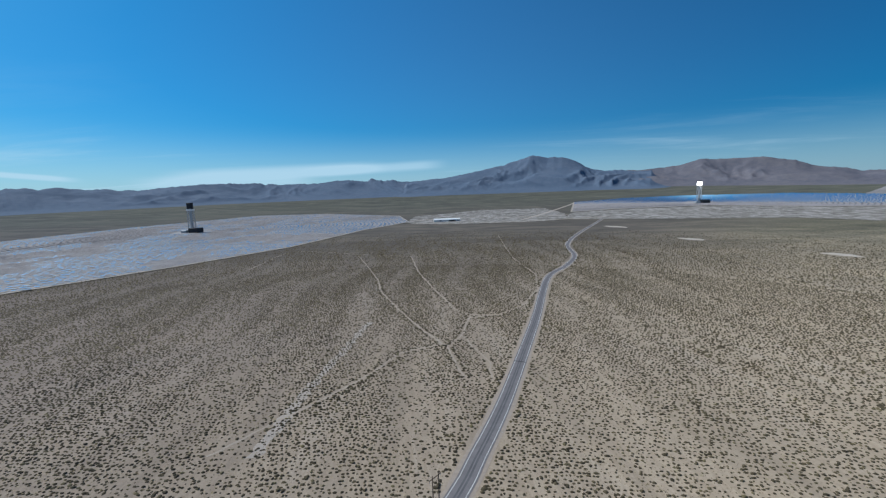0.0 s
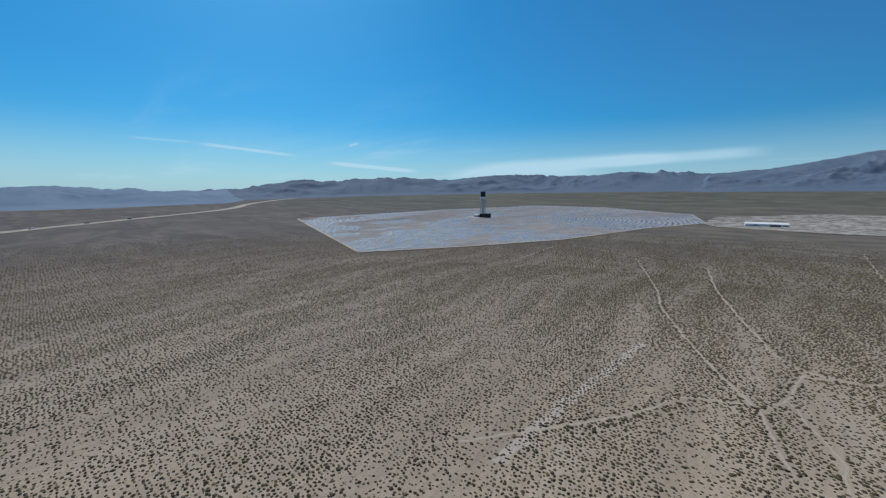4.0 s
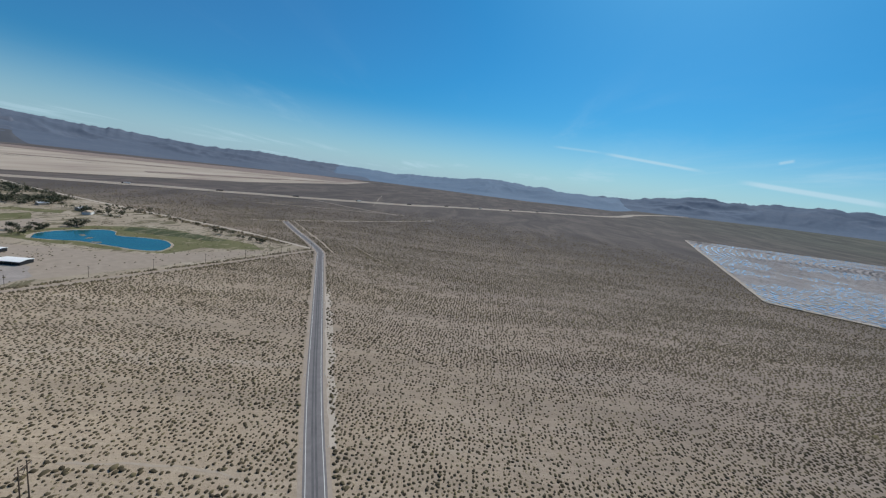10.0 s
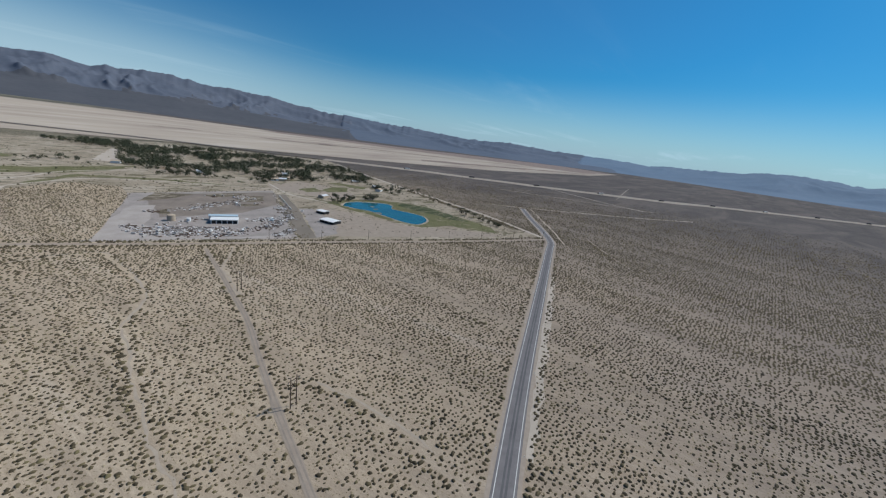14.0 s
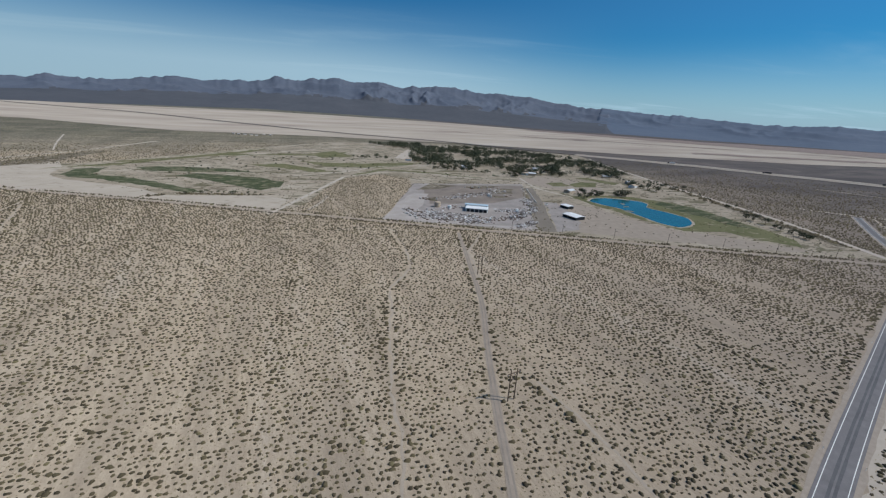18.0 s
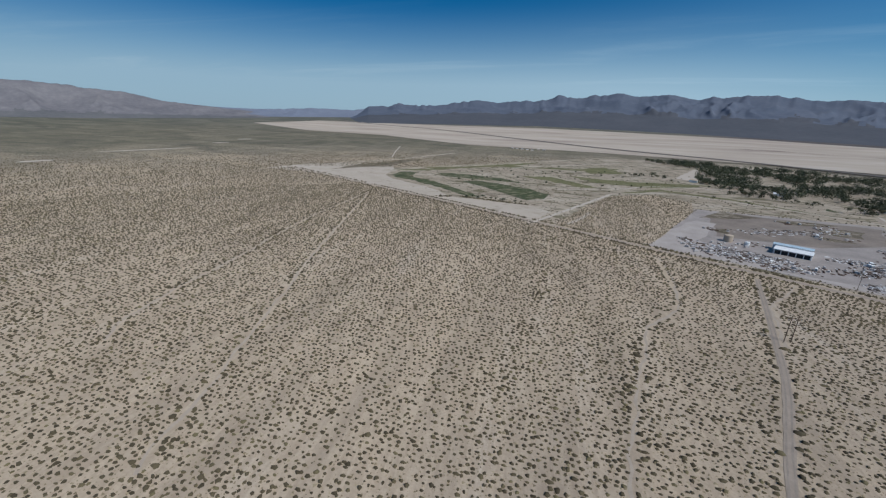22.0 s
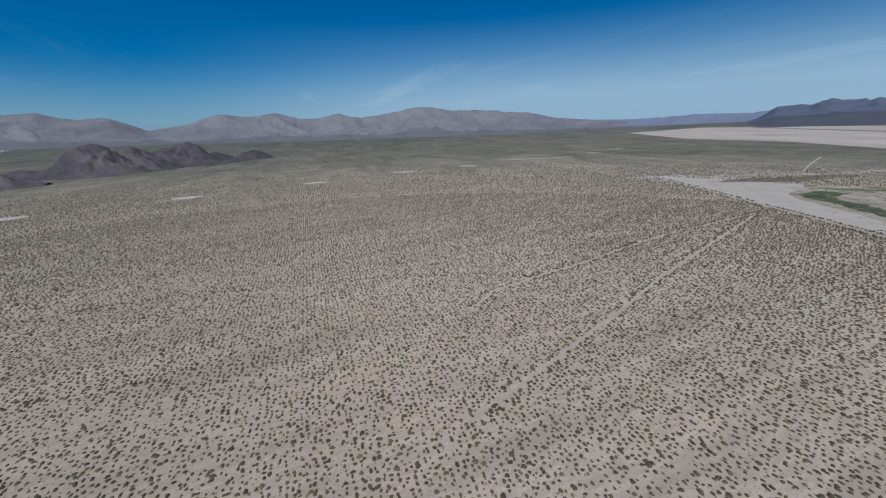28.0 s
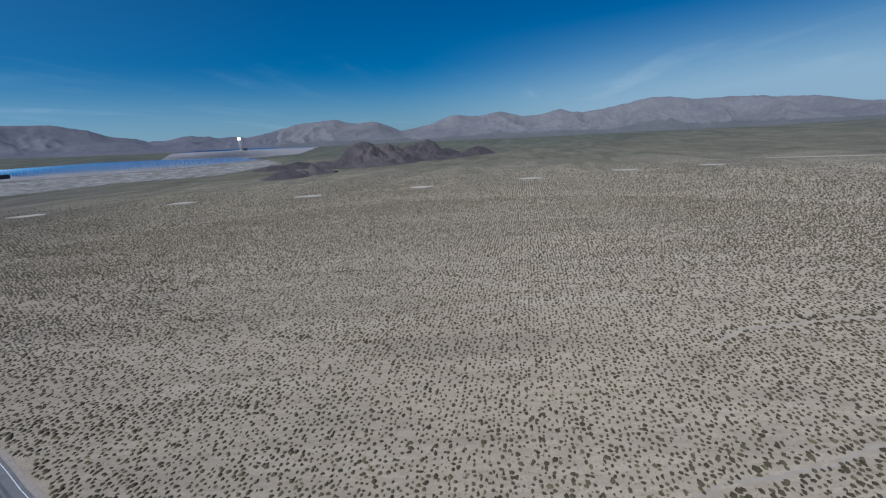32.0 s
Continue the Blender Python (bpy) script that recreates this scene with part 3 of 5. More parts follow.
for w in (-8.5, 8.5):
    tagged(new("carriageway", ribbon("carriageway", smooth_line(FREEWAY, 40), w - 4, w + 4, 1.4, M_SHOULDER)), "grey freeway carriageway", "freeway", kind="structure")
tagged(new("causeway", ribbon("causeway", smooth_line(CAUSEWAY, 40), -12, 12, 2.2, plain("dark_embankment", (0.16, 0.14, 0.12)))), "dark freeway causeway across the dry lake", "freeway", kind="structure")


# ---- mountains ----
def rock(name, a, b, c):
    m = Mat(name, 0.95, 0, 0.1)
    big = m.noise(0.004, 6, 0.65)
    fine = m.noise(0.03, 5, 0.6)
    f = m.math("ADD", m.math("MULTIPLY", big, 0.6), m.math("MULTIPLY", fine, 0.4))
    m.base(m.ramp(f, [(0.3, a), (0.5, b), (0.7, c)]))
    m.b.inputs["Diffuse Roughness"].default_value = 0.0
    return m.m


# the haze of distance is painted into these five bluish rock colours
M_ROCK_HAZE_BLUE = rock("haze_blue_slate_rock", (0.09, 0.107, 0.142), (0.112, 0.129, 0.164), (0.138, 0.151, 0.182))
M_ROCK_HAZE_MID = rock("haze_tinted_slate_rock", (0.085, 0.122, 0.178), (0.11, 0.148, 0.205), (0.14, 0.172, 0.225))
M_ROCK_HAZE_SOUTH = rock("haze_grey_blue_rock", (0.096, 0.122, 0.165), (0.114, 0.14, 0.184), (0.136, 0.16, 0.202))
M_ROCK_HAZE = rock("haze_blue_rock", (0.118, 0.176, 0.25), (0.138, 0.197, 0.27), (0.16, 0.216, 0.288))
M_ROCK_HAZE_LILAC = rock("haze_lilac_rock", (0.165, 0.19, 0.24), (0.19, 0.212, 0.262), (0.215, 0.232, 0.28))
M_ROCK_GREY = rock("grey_limestone", (0.135, 0.132, 0.142), (0.195, 0.185, 0.19), (0.26, 0.245, 0.24))
M_ROCK_BROWN = rock("brown_rock", (0.1, 0.105, 0.13), (0.15, 0.145, 0.165), (0.2, 0.185, 0.19))
M_ROCK_RUST = rock("rust_brown_rock", (0.05, 0.042, 0.044), (0.095, 0.08, 0.08), (0.165, 0.138, 0.128))


def ridged(p, octaves=5):
    """Sharp crests and rounded hollows, from 0 to about 1."""
    total, amp, norm = 0.0, 1.0, 0.0
    for k in range(octaves):
        total += amp * (1.0 - abs(noise.noise(p * 2.03**k + Vector((k * 7.1, 0, 0))))) ** 2
        norm += amp
        amp *= 0.5
    return total / norm


def mountain_range(name, skyline, mats, label, foot=3750.0, crest=4620.0, seed=0, apron=0.2, fan=0.1, grain=0.0023, soft=1.0, rugged=1.0):
    """A range on an arc: a skyline of (azimuth, height), with spurs and gullies down to smooth fans, sinking past its ends."""
    az = np.array([a for a, _ in skyline], float)
    hz = np.array([h for _, h in skyline], float)
    past = 3.0
    n = int((az[-1] - az[0] + 2 * past) * 6)
    m = 40
    fine = np.linspace(az[0] - past, az[-1] + past, n + 1)
    tops = np.interp(fine, az, hz)
    tops = np.convolve(np.pad(tops, 2, "edge"), (0.12, 0.23, 0.3, 0.23, 0.12), "valid")
    v, f, low = [], [], []
    for i in range(n + 1):
        a = fine[i]
        out = max(az[0] - a, a - az[-1], 0) / past
        bend = a + 1.3 * noise.noise(Vector((a * 0.21, seed, 9)))
        calm = 0.55 + 0.9 * max(0.0, noise.noise(Vector((a * 0.13, seed, 31))) + 0.25)
        jag = ((ridged(Vector((bend * 0.21, seed * 3.7, 2.0)), 5) - 0.62) * 55 + noise.fractal(Vector((bend * 0.9, seed, 0)), 0.7, 2.2, 5) * 14) * calm * rugged
        for j in range(m + 3):
            t = min(j / m, 1.0)
            r = foot + (crest - foot) * t + (j - m) * 110 * (j > m) + 60 * out
            x, y = polar(a, r)
            base = float(gz(x, y)) - 4
            warp = noise.noise(Vector((x * 0.0015, y * 0.0015, seed + 3.0)))
            p = Vector((x * grain + warp, y * grain - 0.7 * warp, seed * 5.0))
            ridge = ridged(p)
            foothill = noise.noise(Vector((x * 0.0011, y * 0.0011, seed + 17.0)))
            start = apron * (1 + 0.35 * foothill)
            if t < start:
                rise, high = fan * (t / start) ** 1.5, 0
            elif t < 1:
                u = (t - start) / (1 - start)
                climb = u ** (0.6 + 1.9 * soft * (1 - ridge) + 0.4 * foothill)
                rise = fan + (1 - fan) * climb * (1 - 0.22 * soft * (1 - ridge) * math.sin(math.pi * u))
                high = u
            else:
                rise, high = 1 - 0.2 * (j - m), 1
            top = tops[i] + jag * t**4
            v.append((x, y, base + max(0.0, rise) * max(0, top - base) * (1 - out) ** 1.5))
            low.append(high < 0.04 + 0.3 * max(0.0, noise.fractal(Vector((x * 0.004, y * 0.004, seed)), 0.7, 2.1, 4)))
    k = m + 3
    for i in range(n):
        for j in range(k - 1):
            f.append((i * k + j, i * k + j + 1, (i + 1) * k + j + 1, (i + 1) * k + j))
    me = mesh_from(name, v, f, mats, True)
    if len(mats) > 1:
        me.polygons.foreach_set("material_index", [1 if low[q[0]] else 0 for q in f])
    return tagged(new(name, me), label, "mountain range", kind="structure")


# dark fan gravel, with a blue cast of haze in its colour
M_BAJADA = rock("dark_gravel_fan", (0.078, 0.083, 0.094), (0.092, 0.096, 0.108), (0.108, 0.11, 0.122))
M_BAJADA_PALE = rock("grey_gravel_fan", (0.12, 0.12, 0.122), (0.15, 0.148, 0.148), (0.18, 0.174, 0.17))
mountain_range("mountains_southwest", [(98, 272), (102, 304), (107, 314), (113, 278), (117, 284), (125, 292), (129, 266), (133, 244), (136, 262), (141, 272), (146, 246), (149.5, 217), (152, 238), (154, 233), (162, 138), (166, 122)], [M_ROCK_HAZE_MID], "dark hazy blue-grey desert mountain range", seed=1, apron=0.25, fan=0.12, soft=0.75)
mountain_range("mountains_west", [(66, 304), (68, 297), (73, 335), (75, 422), (77, 478), (79, 484), (81, 516), (85, 426), (88.5, 372), (94, 298), (98, 272), (99, 276)], [M_ROCK_HAZE_MID], "tall dark hazy blue-grey mountain with a double summit", foot=3600, seed=2, apron=0.2, fan=0.1, soft=0.8, rugged=0.6)
mountain_range("mountains_northwest", [(32, 276), (34, 232), (37, 191), (39, 215), (40, 197), (43, 238), (47, 198), (50, 252), (52.5, 318), (55, 360), (58, 364), (61, 372), (63, 328), (67, 297), (69, 305)], [M_ROCK_BROWN], "brown-grey mountain range", foot=3950, seed=3, apron=0.2, fan=0.12, rugged=0.6)
mountain_range("mountains_north", [(-44, 112), (-40, 136), (-36, 165), (-34, 186), (-31, 239), (-27, 272), (-24, 289), (-20, 300), (-17.5, 338), (-15.5, 345), (-12, 294), (-8, 252), (-6.5, 266), (-5, 298), (-2, 260), (0, 249), (3, 320), (6, 285), (9.5, 307), (11, 280), (13, 222), (17, 181), (20, 284), (21, 290), (23, 276), (26, 332), (31, 296), (33, 254)], [M_ROCK_GREY, M_BAJADA_PALE], "pale grey limestone mountain range", foot=3850, seed=4, apron=0.22, fan=0.14, rugged=0.5)
mountain_range("hills_northeast", [(299, 190), (304, 152), (310, 160), (314, 142), (318, 136), (326, 160)], [M_ROCK_HAZE_LILAC], "low hazy blue hills beyond the dry lake", foot=4200, seed=5, rugged=0.4)
mountain_range("mountains_east", [(233, 202), (237, 208), (240, 246), (243, 279), (248, 300), (254, 340), (256, 338), (261, 309), (263.5, 360), (267, 333), (269, 369), (274, 321), (276, 349), (278, 310), (284, 261), (287, 281), (291, 240), (295, 216), (298, 219), (302, 188)], [M_ROCK_HAZE_BLUE, M_BAJADA], "long dark hazy blue-grey mountain range beyond the dry lake", foot=3050, seed=6, apron=0.5, fan=0.3)
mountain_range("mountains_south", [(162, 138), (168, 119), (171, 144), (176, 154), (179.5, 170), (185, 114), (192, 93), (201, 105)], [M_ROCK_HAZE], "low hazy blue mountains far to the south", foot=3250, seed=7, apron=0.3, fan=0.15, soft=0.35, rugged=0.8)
mountain_range("mountains_southeast", [(197, 96), (203, 110), (208, 119), (211, 133), (216, 118), (223, 149), (228, 165), (231, 186), (234, 205)], [M_ROCK_HAZE_SOUTH], "long hazy blue-grey mountain range", foot=3150, seed=8, apron=0.42, fan=0.25, soft=0.7, rugged=0.9)


# ---- solar fields ----
def heliostat_field(name, tower, outline, r0, r1, step, across, size, lift, aim, label, seed, stowed=False):
    """Mirrors on posts in arcs round a tower, each turned to send the sun to the receiver."""
    rnd = random.Random(seed)
    tz = float(gz(*tower))
    recv = Vector((tower[0], tower[1], tz + aim))
    pts = []
    r = r0
    while r < r1:
        n = int(2 * math.pi * r / across)
        o = rnd.random()
        for k in range(n):
            a = 2 * math.pi * (k + o) / n
            pts.append((tower[0] + r * math.cos(a), tower[1] + r * math.sin(a)))
        r += step * (1 + 0.35 * (r - r0) / (r1 - r0))
    px, py = np.array(pts).T
    px, py = px + np.array([rnd.gauss(0, 1.5) for _ in pts]), py + np.array([rnd.gauss(0, 1.5) for _ in pts])
    keep = inside(outline, px, py)
    px, py = px[keep], py[keep]
    pz = gz(px, py)
    v, f, mats = [], [], []
    for x, y, z in zip(px, py, pz):
        c = Vector((x, y, z + lift))
        if stowed:
            # groups of mirrors stand half turned to the sun
            turn = 0.7 * noise.fractal(Vector((x * 0.0042, y * 0.0023, 4.0)), 0.6, 2.1, 4) + 0.4 * math.exp(-((x - tower[0]) ** 2 + (y - tower[1]) ** 2) / 480.0**2) - 0.04
            lean = 0.3 * min(1.0, max(0.0, (turn - 0.16) / 0.12))
            nrm = Vector((SUN_DIR.x * lean + rnd.gauss(0, 0.05), SUN_DIR.y * lean + rnd.gauss(0, 0.05), 1)).normalized()
            side = Vector((c.y - tower[1], tower[0] - c.x, 0)).normalized()
            side = (side - nrm * side.dot(nrm)).normalized()
        else:
            nrm = ((recv - c).normalized() + SUN_DIR).normalized()
            side = Vector((0, 0, 1)).cross(nrm).normalized()
        up = nrm.cross(side)
        w, h = size
        i = len(v)
        v += [c + side * sx * w / 2 + up * sy * h / 2 for sx, sy in ((-1, -1), (1, -1), (1, 1), (-1, 1))]
        v += [Vector((x - 0.15, y, z)), Vector((x + 0.15, y, z)), c]
        f += [(i, i + 1, i + 2, i + 3), (i + 4, i + 5, i + 6)]
        mats += [0, 1]
    me = mesh_from(name, v, f, [M_DUSTY if stowed else M_MIRROR, M_STEEL])
    me.polygons.foreach_set("material_index", mats)
    return tagged(new(name, me), label, "solar mirrors", kind="stuff")


TOWER_S, TOWER_N, TOWER_FAR = (-1080, 1412), (1190, 2200), (2917, 2335)
FIELD_S = [(-665, 472), (-560, 680), (-462, 930), (-395, 1350), (-285, 1660), (-400, 2040), (-880, 2280), (-1280, 2230), (-1540, 1640), (-1600, 1150), (-1620, 815)]
FIELD_N = [(470, 1960), (640, 2600), (980, 2712), (1313, 2690), (1891, 2520), (2050, 2330), (2250, 1850), (2064, 1540), (1556, 1720), (1150, 2040), (700, 2040)]
FIELD_FAR = [(2100, 2300), (2600, 2700), (3300, 2700), (3800, 2450), (3250, 1800), (2500, 1560), (2240, 1760)]
M_FIELD = plain("graded_field_soil", (0.36, 0.33, 0.315), 0.95, 0, 0.25, 0.02)
for o, i in ((FIELD_S, "s"), (FIELD_N, "n"), (FIELD_FAR, "far")):
    tagged(new("field_ground", patch("field_ground", o, 0.7, M_FIELD, 80)), "graded soil under the solar mirrors", "ground", kind="structure")
heliostat_field("heliostats", TOWER_S, FIELD_S, 75, 1300, 14.0, 9, (6.8, 5.2), 2.5, 125, "wide field of flat-stowed heliostat mirrors", 1, True)
heliostat_field("heliostats", TOWER_N, FIELD_N, 90, 1500, 16, 11, (6.5, 4.5), 3.5, 120, "bright field of tilted heliostat mirrors", 2)
heliostat_field("heliostats", TOWER_FAR, FIELD_FAR, 90, 1100, 20, 14, (8, 5), 4.0, 110, "distant field of heliostat mirrors", 3)
M_GLOW = Mat("lit_receiver", 0.4).m
M_GLOW.node_tree.nodes["Principled BSDF"].inputs["Emission Color"].default_value = (1, 0.97, 0.9, 1)
M_GLOW.node_tree.nodes["Principled BSDF"].inputs["Emission Strength"].default_value = 6.0


def solar_tower(at, height, lit, label, s=1.0):
    z = float(gz(*at)) + 0.5
    t = tagged(new("solar_tower"), label, "solar tower", "solar towers")
    t.location = (at[0], at[1], z)
    bm = bmesh.new()
    w = 9 * s
    for sx in (-1, 1):
        for sy in (-1, 1):
            tube(bm, (sx * w, sy * w, 0), (sx * w * 0.8, sy * w * 0.8, height * 0.8), 1.3 * s, 1.1 * s, 6)
    for k in range(10):
        a, b = height * 0.08 * k, height * 0.08 * (k + 1)
        for p, q in (((-1, -1), (1, -1)), ((1, -1), (1, 1)), ((1, 1), (-1, 1)), ((-1, 1), (-1, -1))):
            tube(bm, (p[0] * w * 0.95, p[1] * w * 0.95, a), (q[0] * w * 0.9, q[1] * w * 0.9, b), 0.7 * s, None, 5)
    part("lattice_shaft", bm, M_STEEL, t)
    part("lift_core", box(bmesh.new(), 0, 0, 0, w * 0.9, w * 0.9, height * 0.8, 0.4), M_STEEL, t)
    bm = bmesh.new()
    bmesh.ops.create_cone(bm, cap_ends=True, segments=24, radius1=11 * s, radius2=11 * s, depth=height * 0.16, matrix=Matrix.Translation((0, 0, height * 0.86)))
    part("receiver", bm, M_GLOW if lit else M_DARK, t, "glowing white receiver" if lit else "black receiver")
    if not lit:
        part("heat_shield", box(bmesh.new(), 0, 0, height * 0.72, 20 * s, 20 * s, height * 0.06, 0.5), M_WHITE, t, "white heat shield band")
    part("roof_deck", box(bmesh.new(), 0, 0, height * 0.94, 16 * s, 16 * s, height * 0.05, 0.5), M_DARK, t)
    p = tagged(new("power_block"), "dark power block buildings at the tower foot", "industrial building", "power blocks")
    p.location = (at[0], at[1], z)
    part("condenser", box(bmesh.new(), 24 * s, -14 * s, 0, 40 * s, 30 * s, 17 * s, 1), M_DARK, p)
    part("turbine_hall", box(bmesh.new(), -16 * s, -20 * s, 0, 22 * s, 18 * s, 10 * s, 1), M_STEEL, p)
    return t


for o in (FIELD_S, FIELD_N):
    tagged(new("perimeter_track", ribbon("perimeter_track", [q for a, b in zip(o, o[1:] + o[:1]) for q in [(a[0] + (b[0] - a[0]) * k / 12, a[1] + (b[1] - a[1]) * k / 12) for k in range(12)]] + [o[0]], -4, 5, 1.3, M_PALE, 0.6)), "pale perimeter track round the solar mirrors", "dirt road", kind="structure")
for at, o in ((TOWER_S, FIELD_S),):
    for q in (0,):
        ln = [(at[0] + (o[q][0] - at[0]) * k / 30, at[1] + (o[q][1] - at[1]) * k / 30) for k in range(2, 31)]
        tagged(new("field_track", ribbon("field_track", ln, -3, 3, 1.1, M_PALE, 0.4)), "sandy service track between the mirrors", "dirt road", kind="structure")
solar_tower(TOWER_S, 113, False, "dark lattice solar tower with a black top")
solar_tower(TOWER_N, 118, True, "lattice solar tower with a glowing receiver")
solar_tower(TOWER_FAR, 112, True, "distant solar tower with a glowing receiver")


# ---- open desert ----
TRAILS_WEST = [
    [(-572, -160), (-630, -200), (-700, -256), (-784, -322)],
    [(-638, -151), (-584, -107), (-544, -69)],
    [(-87, 587), (-62, 510), (-45, 459), (-22, 397), (-6, 377), (24, 377)],
    [(-6, 377), (-14, 320), (-23, 293), (-9, 244)],
    [(-14, 320), (-6, 303), (7, 269), (10, 240)],
    [(-142, 545), (-122, 480), (-85, 400), (-55, 345), (-28, 300)],
    [(-130, 160), (-110, 189), (-78, 239), (-57, 284), (-30, 300)],
    [(-241, 778), (-190, 660), (-142, 545)],
    [(-128, 759), (-105, 660), (-87, 587)],
]
TRAILS_NORTH = [
    [(-3, 369), (22, 378), (48, 408), (77, 483)],
    [(64, 1108), (68, 719), (86, 568), (73, 455)],
    [(-397, 643), (-410, 851), (-236, 793), (-87, 743), (21, 714), (151, 704)],
    [(403, 405), (397, 458), (405, 585), (363, 741), (274, 745)],
    [(593, 603), (590, 733), (575, 890)],
]
TRAILS_SOUTH = [
    [(221, -476), (200, -337), (180, -258), (160, -194), (150, -150), (136, -105), (121, -86)],
    [(214, -462), (146, -301), (108, -212), (82, -160), (68, -128), (50, -90), (37, -58), (30, -45)],
    [(-123, -208), (-113, -136), (-111, -104), (-109, -72), (-106, -30)],
    [(-90, -345), (-139, -343), (-145, -271), (-142, -245), (-123, -210)],
    [(-224, -317), (-197, -272), (-187, -218)],
    [(-172, -108), (-180, -87), (-182, -64), (-184, -42)],
]
# dry rills picked out by taller brush
RILLS_EAST = [
    [(-123, -210), (-116, -172), (-109, -150), (-100, -124), (-92, -100), (-80, -70)],
    [(-59, -290), (-60, -218), (-62, -182), (-62, -158), (-66, -120)],
    [(212, 152), (214, 98), (204, 16), (190, -40), (176, -100), (150, -148)],
    [(104, 141), (106, 100), (102, 63), (106, 48)],
    [(178, 354), (183, 274), (176, 230)],
    [(139, 274), (122, 216), (118, 190)],
]
RILLS_WEST = [
    [(-124, 147), (-103, 171), (-90, 196), (-81, 226), (-60, 260)],
    [(143, 373), (162, 285), (177, 232), (168, 193)],
    [(284, 812), (255, 507), (253, 370)],
    [(-159, -120), (-179, -93), (-174, -59), (-176, -31)],
    [(-627, -148), (-551, -88), (-545, -10), (-514, 70), (-460, 180), (-420, 250), (-412, 330)],
    [(-275, -213), (-287, -162), (-289, -103), (-296, -72)],
    [(-311, -54), (-307, -27), (-305, 5)],
]
RILLS = RILLS_EAST + RILLS_WEST
TRAILS = TRAILS_WEST + TRAILS_NORTH + TRAILS_SOUTH
SCRUB = [(-60, -415), (-140, -386), (-212, -575), (-120, -560), (-50, -500)]
BARE = []
tagged(new("flood_streak", ribbon("flood_streak", smooth_line([(-103, 357), (-105, 289), (-107, 233), (-107, 197), (-106, 160)], 4), -3.2, 2.6, 0.045, plain("pale_grey_silt", (0.42, 0.36, 0.3), 0.95, 0, 0.14, 0.1), 1.4, 5)), "pale grey silt left by a flood", "dry wash", kind="structure")
for i, ln in enumerate(TRAILS):
    w = 2.2 if i == 0 else (0.7, 0.55, 0.85)[i % 3]
    tagged(new("sand_trail", ribbon("sand_trail", [(x + 0.9 * math.sin(0.13 * y + i) + 0.5 * math.sin(0.31 * x + y * 0.4), y + 0.8 * math.sin(0.17 * x + i)) for x, y in smooth_line(ln, 3)], -w, w, 0.05, M_TRACK, 0.35, i)), "narrow pale sandy trail through the brush", "trail", kind="structure")


def blob(cx, cy, a, b, rot=0.0, n=14, seed=0):
    rnd = random.Random(seed)
    out = []
    for k in range(n):
        t = 2 * math.pi * k / n
        r = rnd.uniform(0.8, 1.15)
        x, y = a * r * math.cos(t), b * r * math.sin(t)
        out.append((cx + x * math.cos(rot) - y * math.sin(rot), cy + x * math.sin(rot) + y * math.cos(rot)))
    return out


M_CLEARED = plain("cleared_soil", (0.5, 0.435, 0.36), 0.95, 0, 0.15, 0.05)
for i, (x, y, a, b, rot) in enumerate(((490, 925, 26, 12, 2.1), (600, 685, 24, 11, 2.0), (652, 432, 24, 11, 1.9), (740, 217, 24, 12, 1.7), (826, -5, 24, 11, 1.65), (930, -228, 26, 11, 1.5), (975, -430, 24, 10, 1.4),
                                       (1065, -712, 110, 9, 1.35), (437, 1254, 36, 14, 2.2), (1150, -1000, 26, 9, 1.3), (1225, -1170, 26, 9, 1.3))):
    o = blob(x, y, a * 1.15, b * 1.3, rot, 14, i)
    BARE.append(o)
    tagged(new("cleared_patch", patch("cleared_patch", o, 0.06 if math.hypot(x, y) < 800 else 0.8, M_CLEARED, 30)), "bare pale patch cleared in the brush", "cleared ground", kind="structure")
o = [(-207, -16), (-300, -58), (-430, -112), (-431, -108), (-370, -81), (-330, -62), (-300, -51), (-209, -13)]
BARE.append(blob(-330, -62, 8, 5))
tagged(new("disturbed_verge", patch("disturbed_verge", o, 0.04, M_PALE, 7, 1.6, 4)), "pale disturbed soil beside the road", "verge", kind="structure")

# graded ground before the northern mirrors and the works area beside it
def works_material():
    m = Mat("graded_works_soil", 0.95, 0, 0.1)
    n = m.noise(0.03, 6, 0.7, m.scaled(1.2, 0.8, 1), 0.6)
    return m.base(m.ramp(n, [(0.36, (0.14, 0.126, 0.1)), (0.48, (0.24, 0.218, 0.19)), (0.62, (0.42, 0.388, 0.355))])).m


M_WORKS = works_material()
for o, lb in (([(361, 1595), (732, 1471), (1046, 1381), (1204, 1150), (1719, 1180), (2064, 1500), (1556, 1690), (1150, 2005), (700, 2005), (470, 1930), (400, 1750)], "pale graded strip before the solar mirrors"),
              ([(-290, 1640), (-240, 1540), (0, 1500), (270, 1530), (361, 1600), (400, 1760), (420, 1900), (390, 2250), (40, 2280), (-300, 1960)], "pale graded works area between the solar fields")):
    BARE.append(o)
    tagged(new("works_ground", patch("works_ground", o, 1.1, M_WORKS, 50, 8, 3)), lb, "graded ground", kind="structure")
for i, ln in enumerate(([(195, 1625), (323, 1897), (440, 2150), (560, 2400), (640, 2580)], [(-240, 1560), (0, 1530), (250, 1560), (532, 1648)], [(-280, 1700), (-60, 1820), (200, 1760), (420, 1800)])):
    tagged(new("haul_road", ribbon("haul_road", smooth_line(ln, 30), -6, 6, 1.5, M_PALE, 1.2, i)), "pale graded haul road of the works", "dirt road", kind="structure")


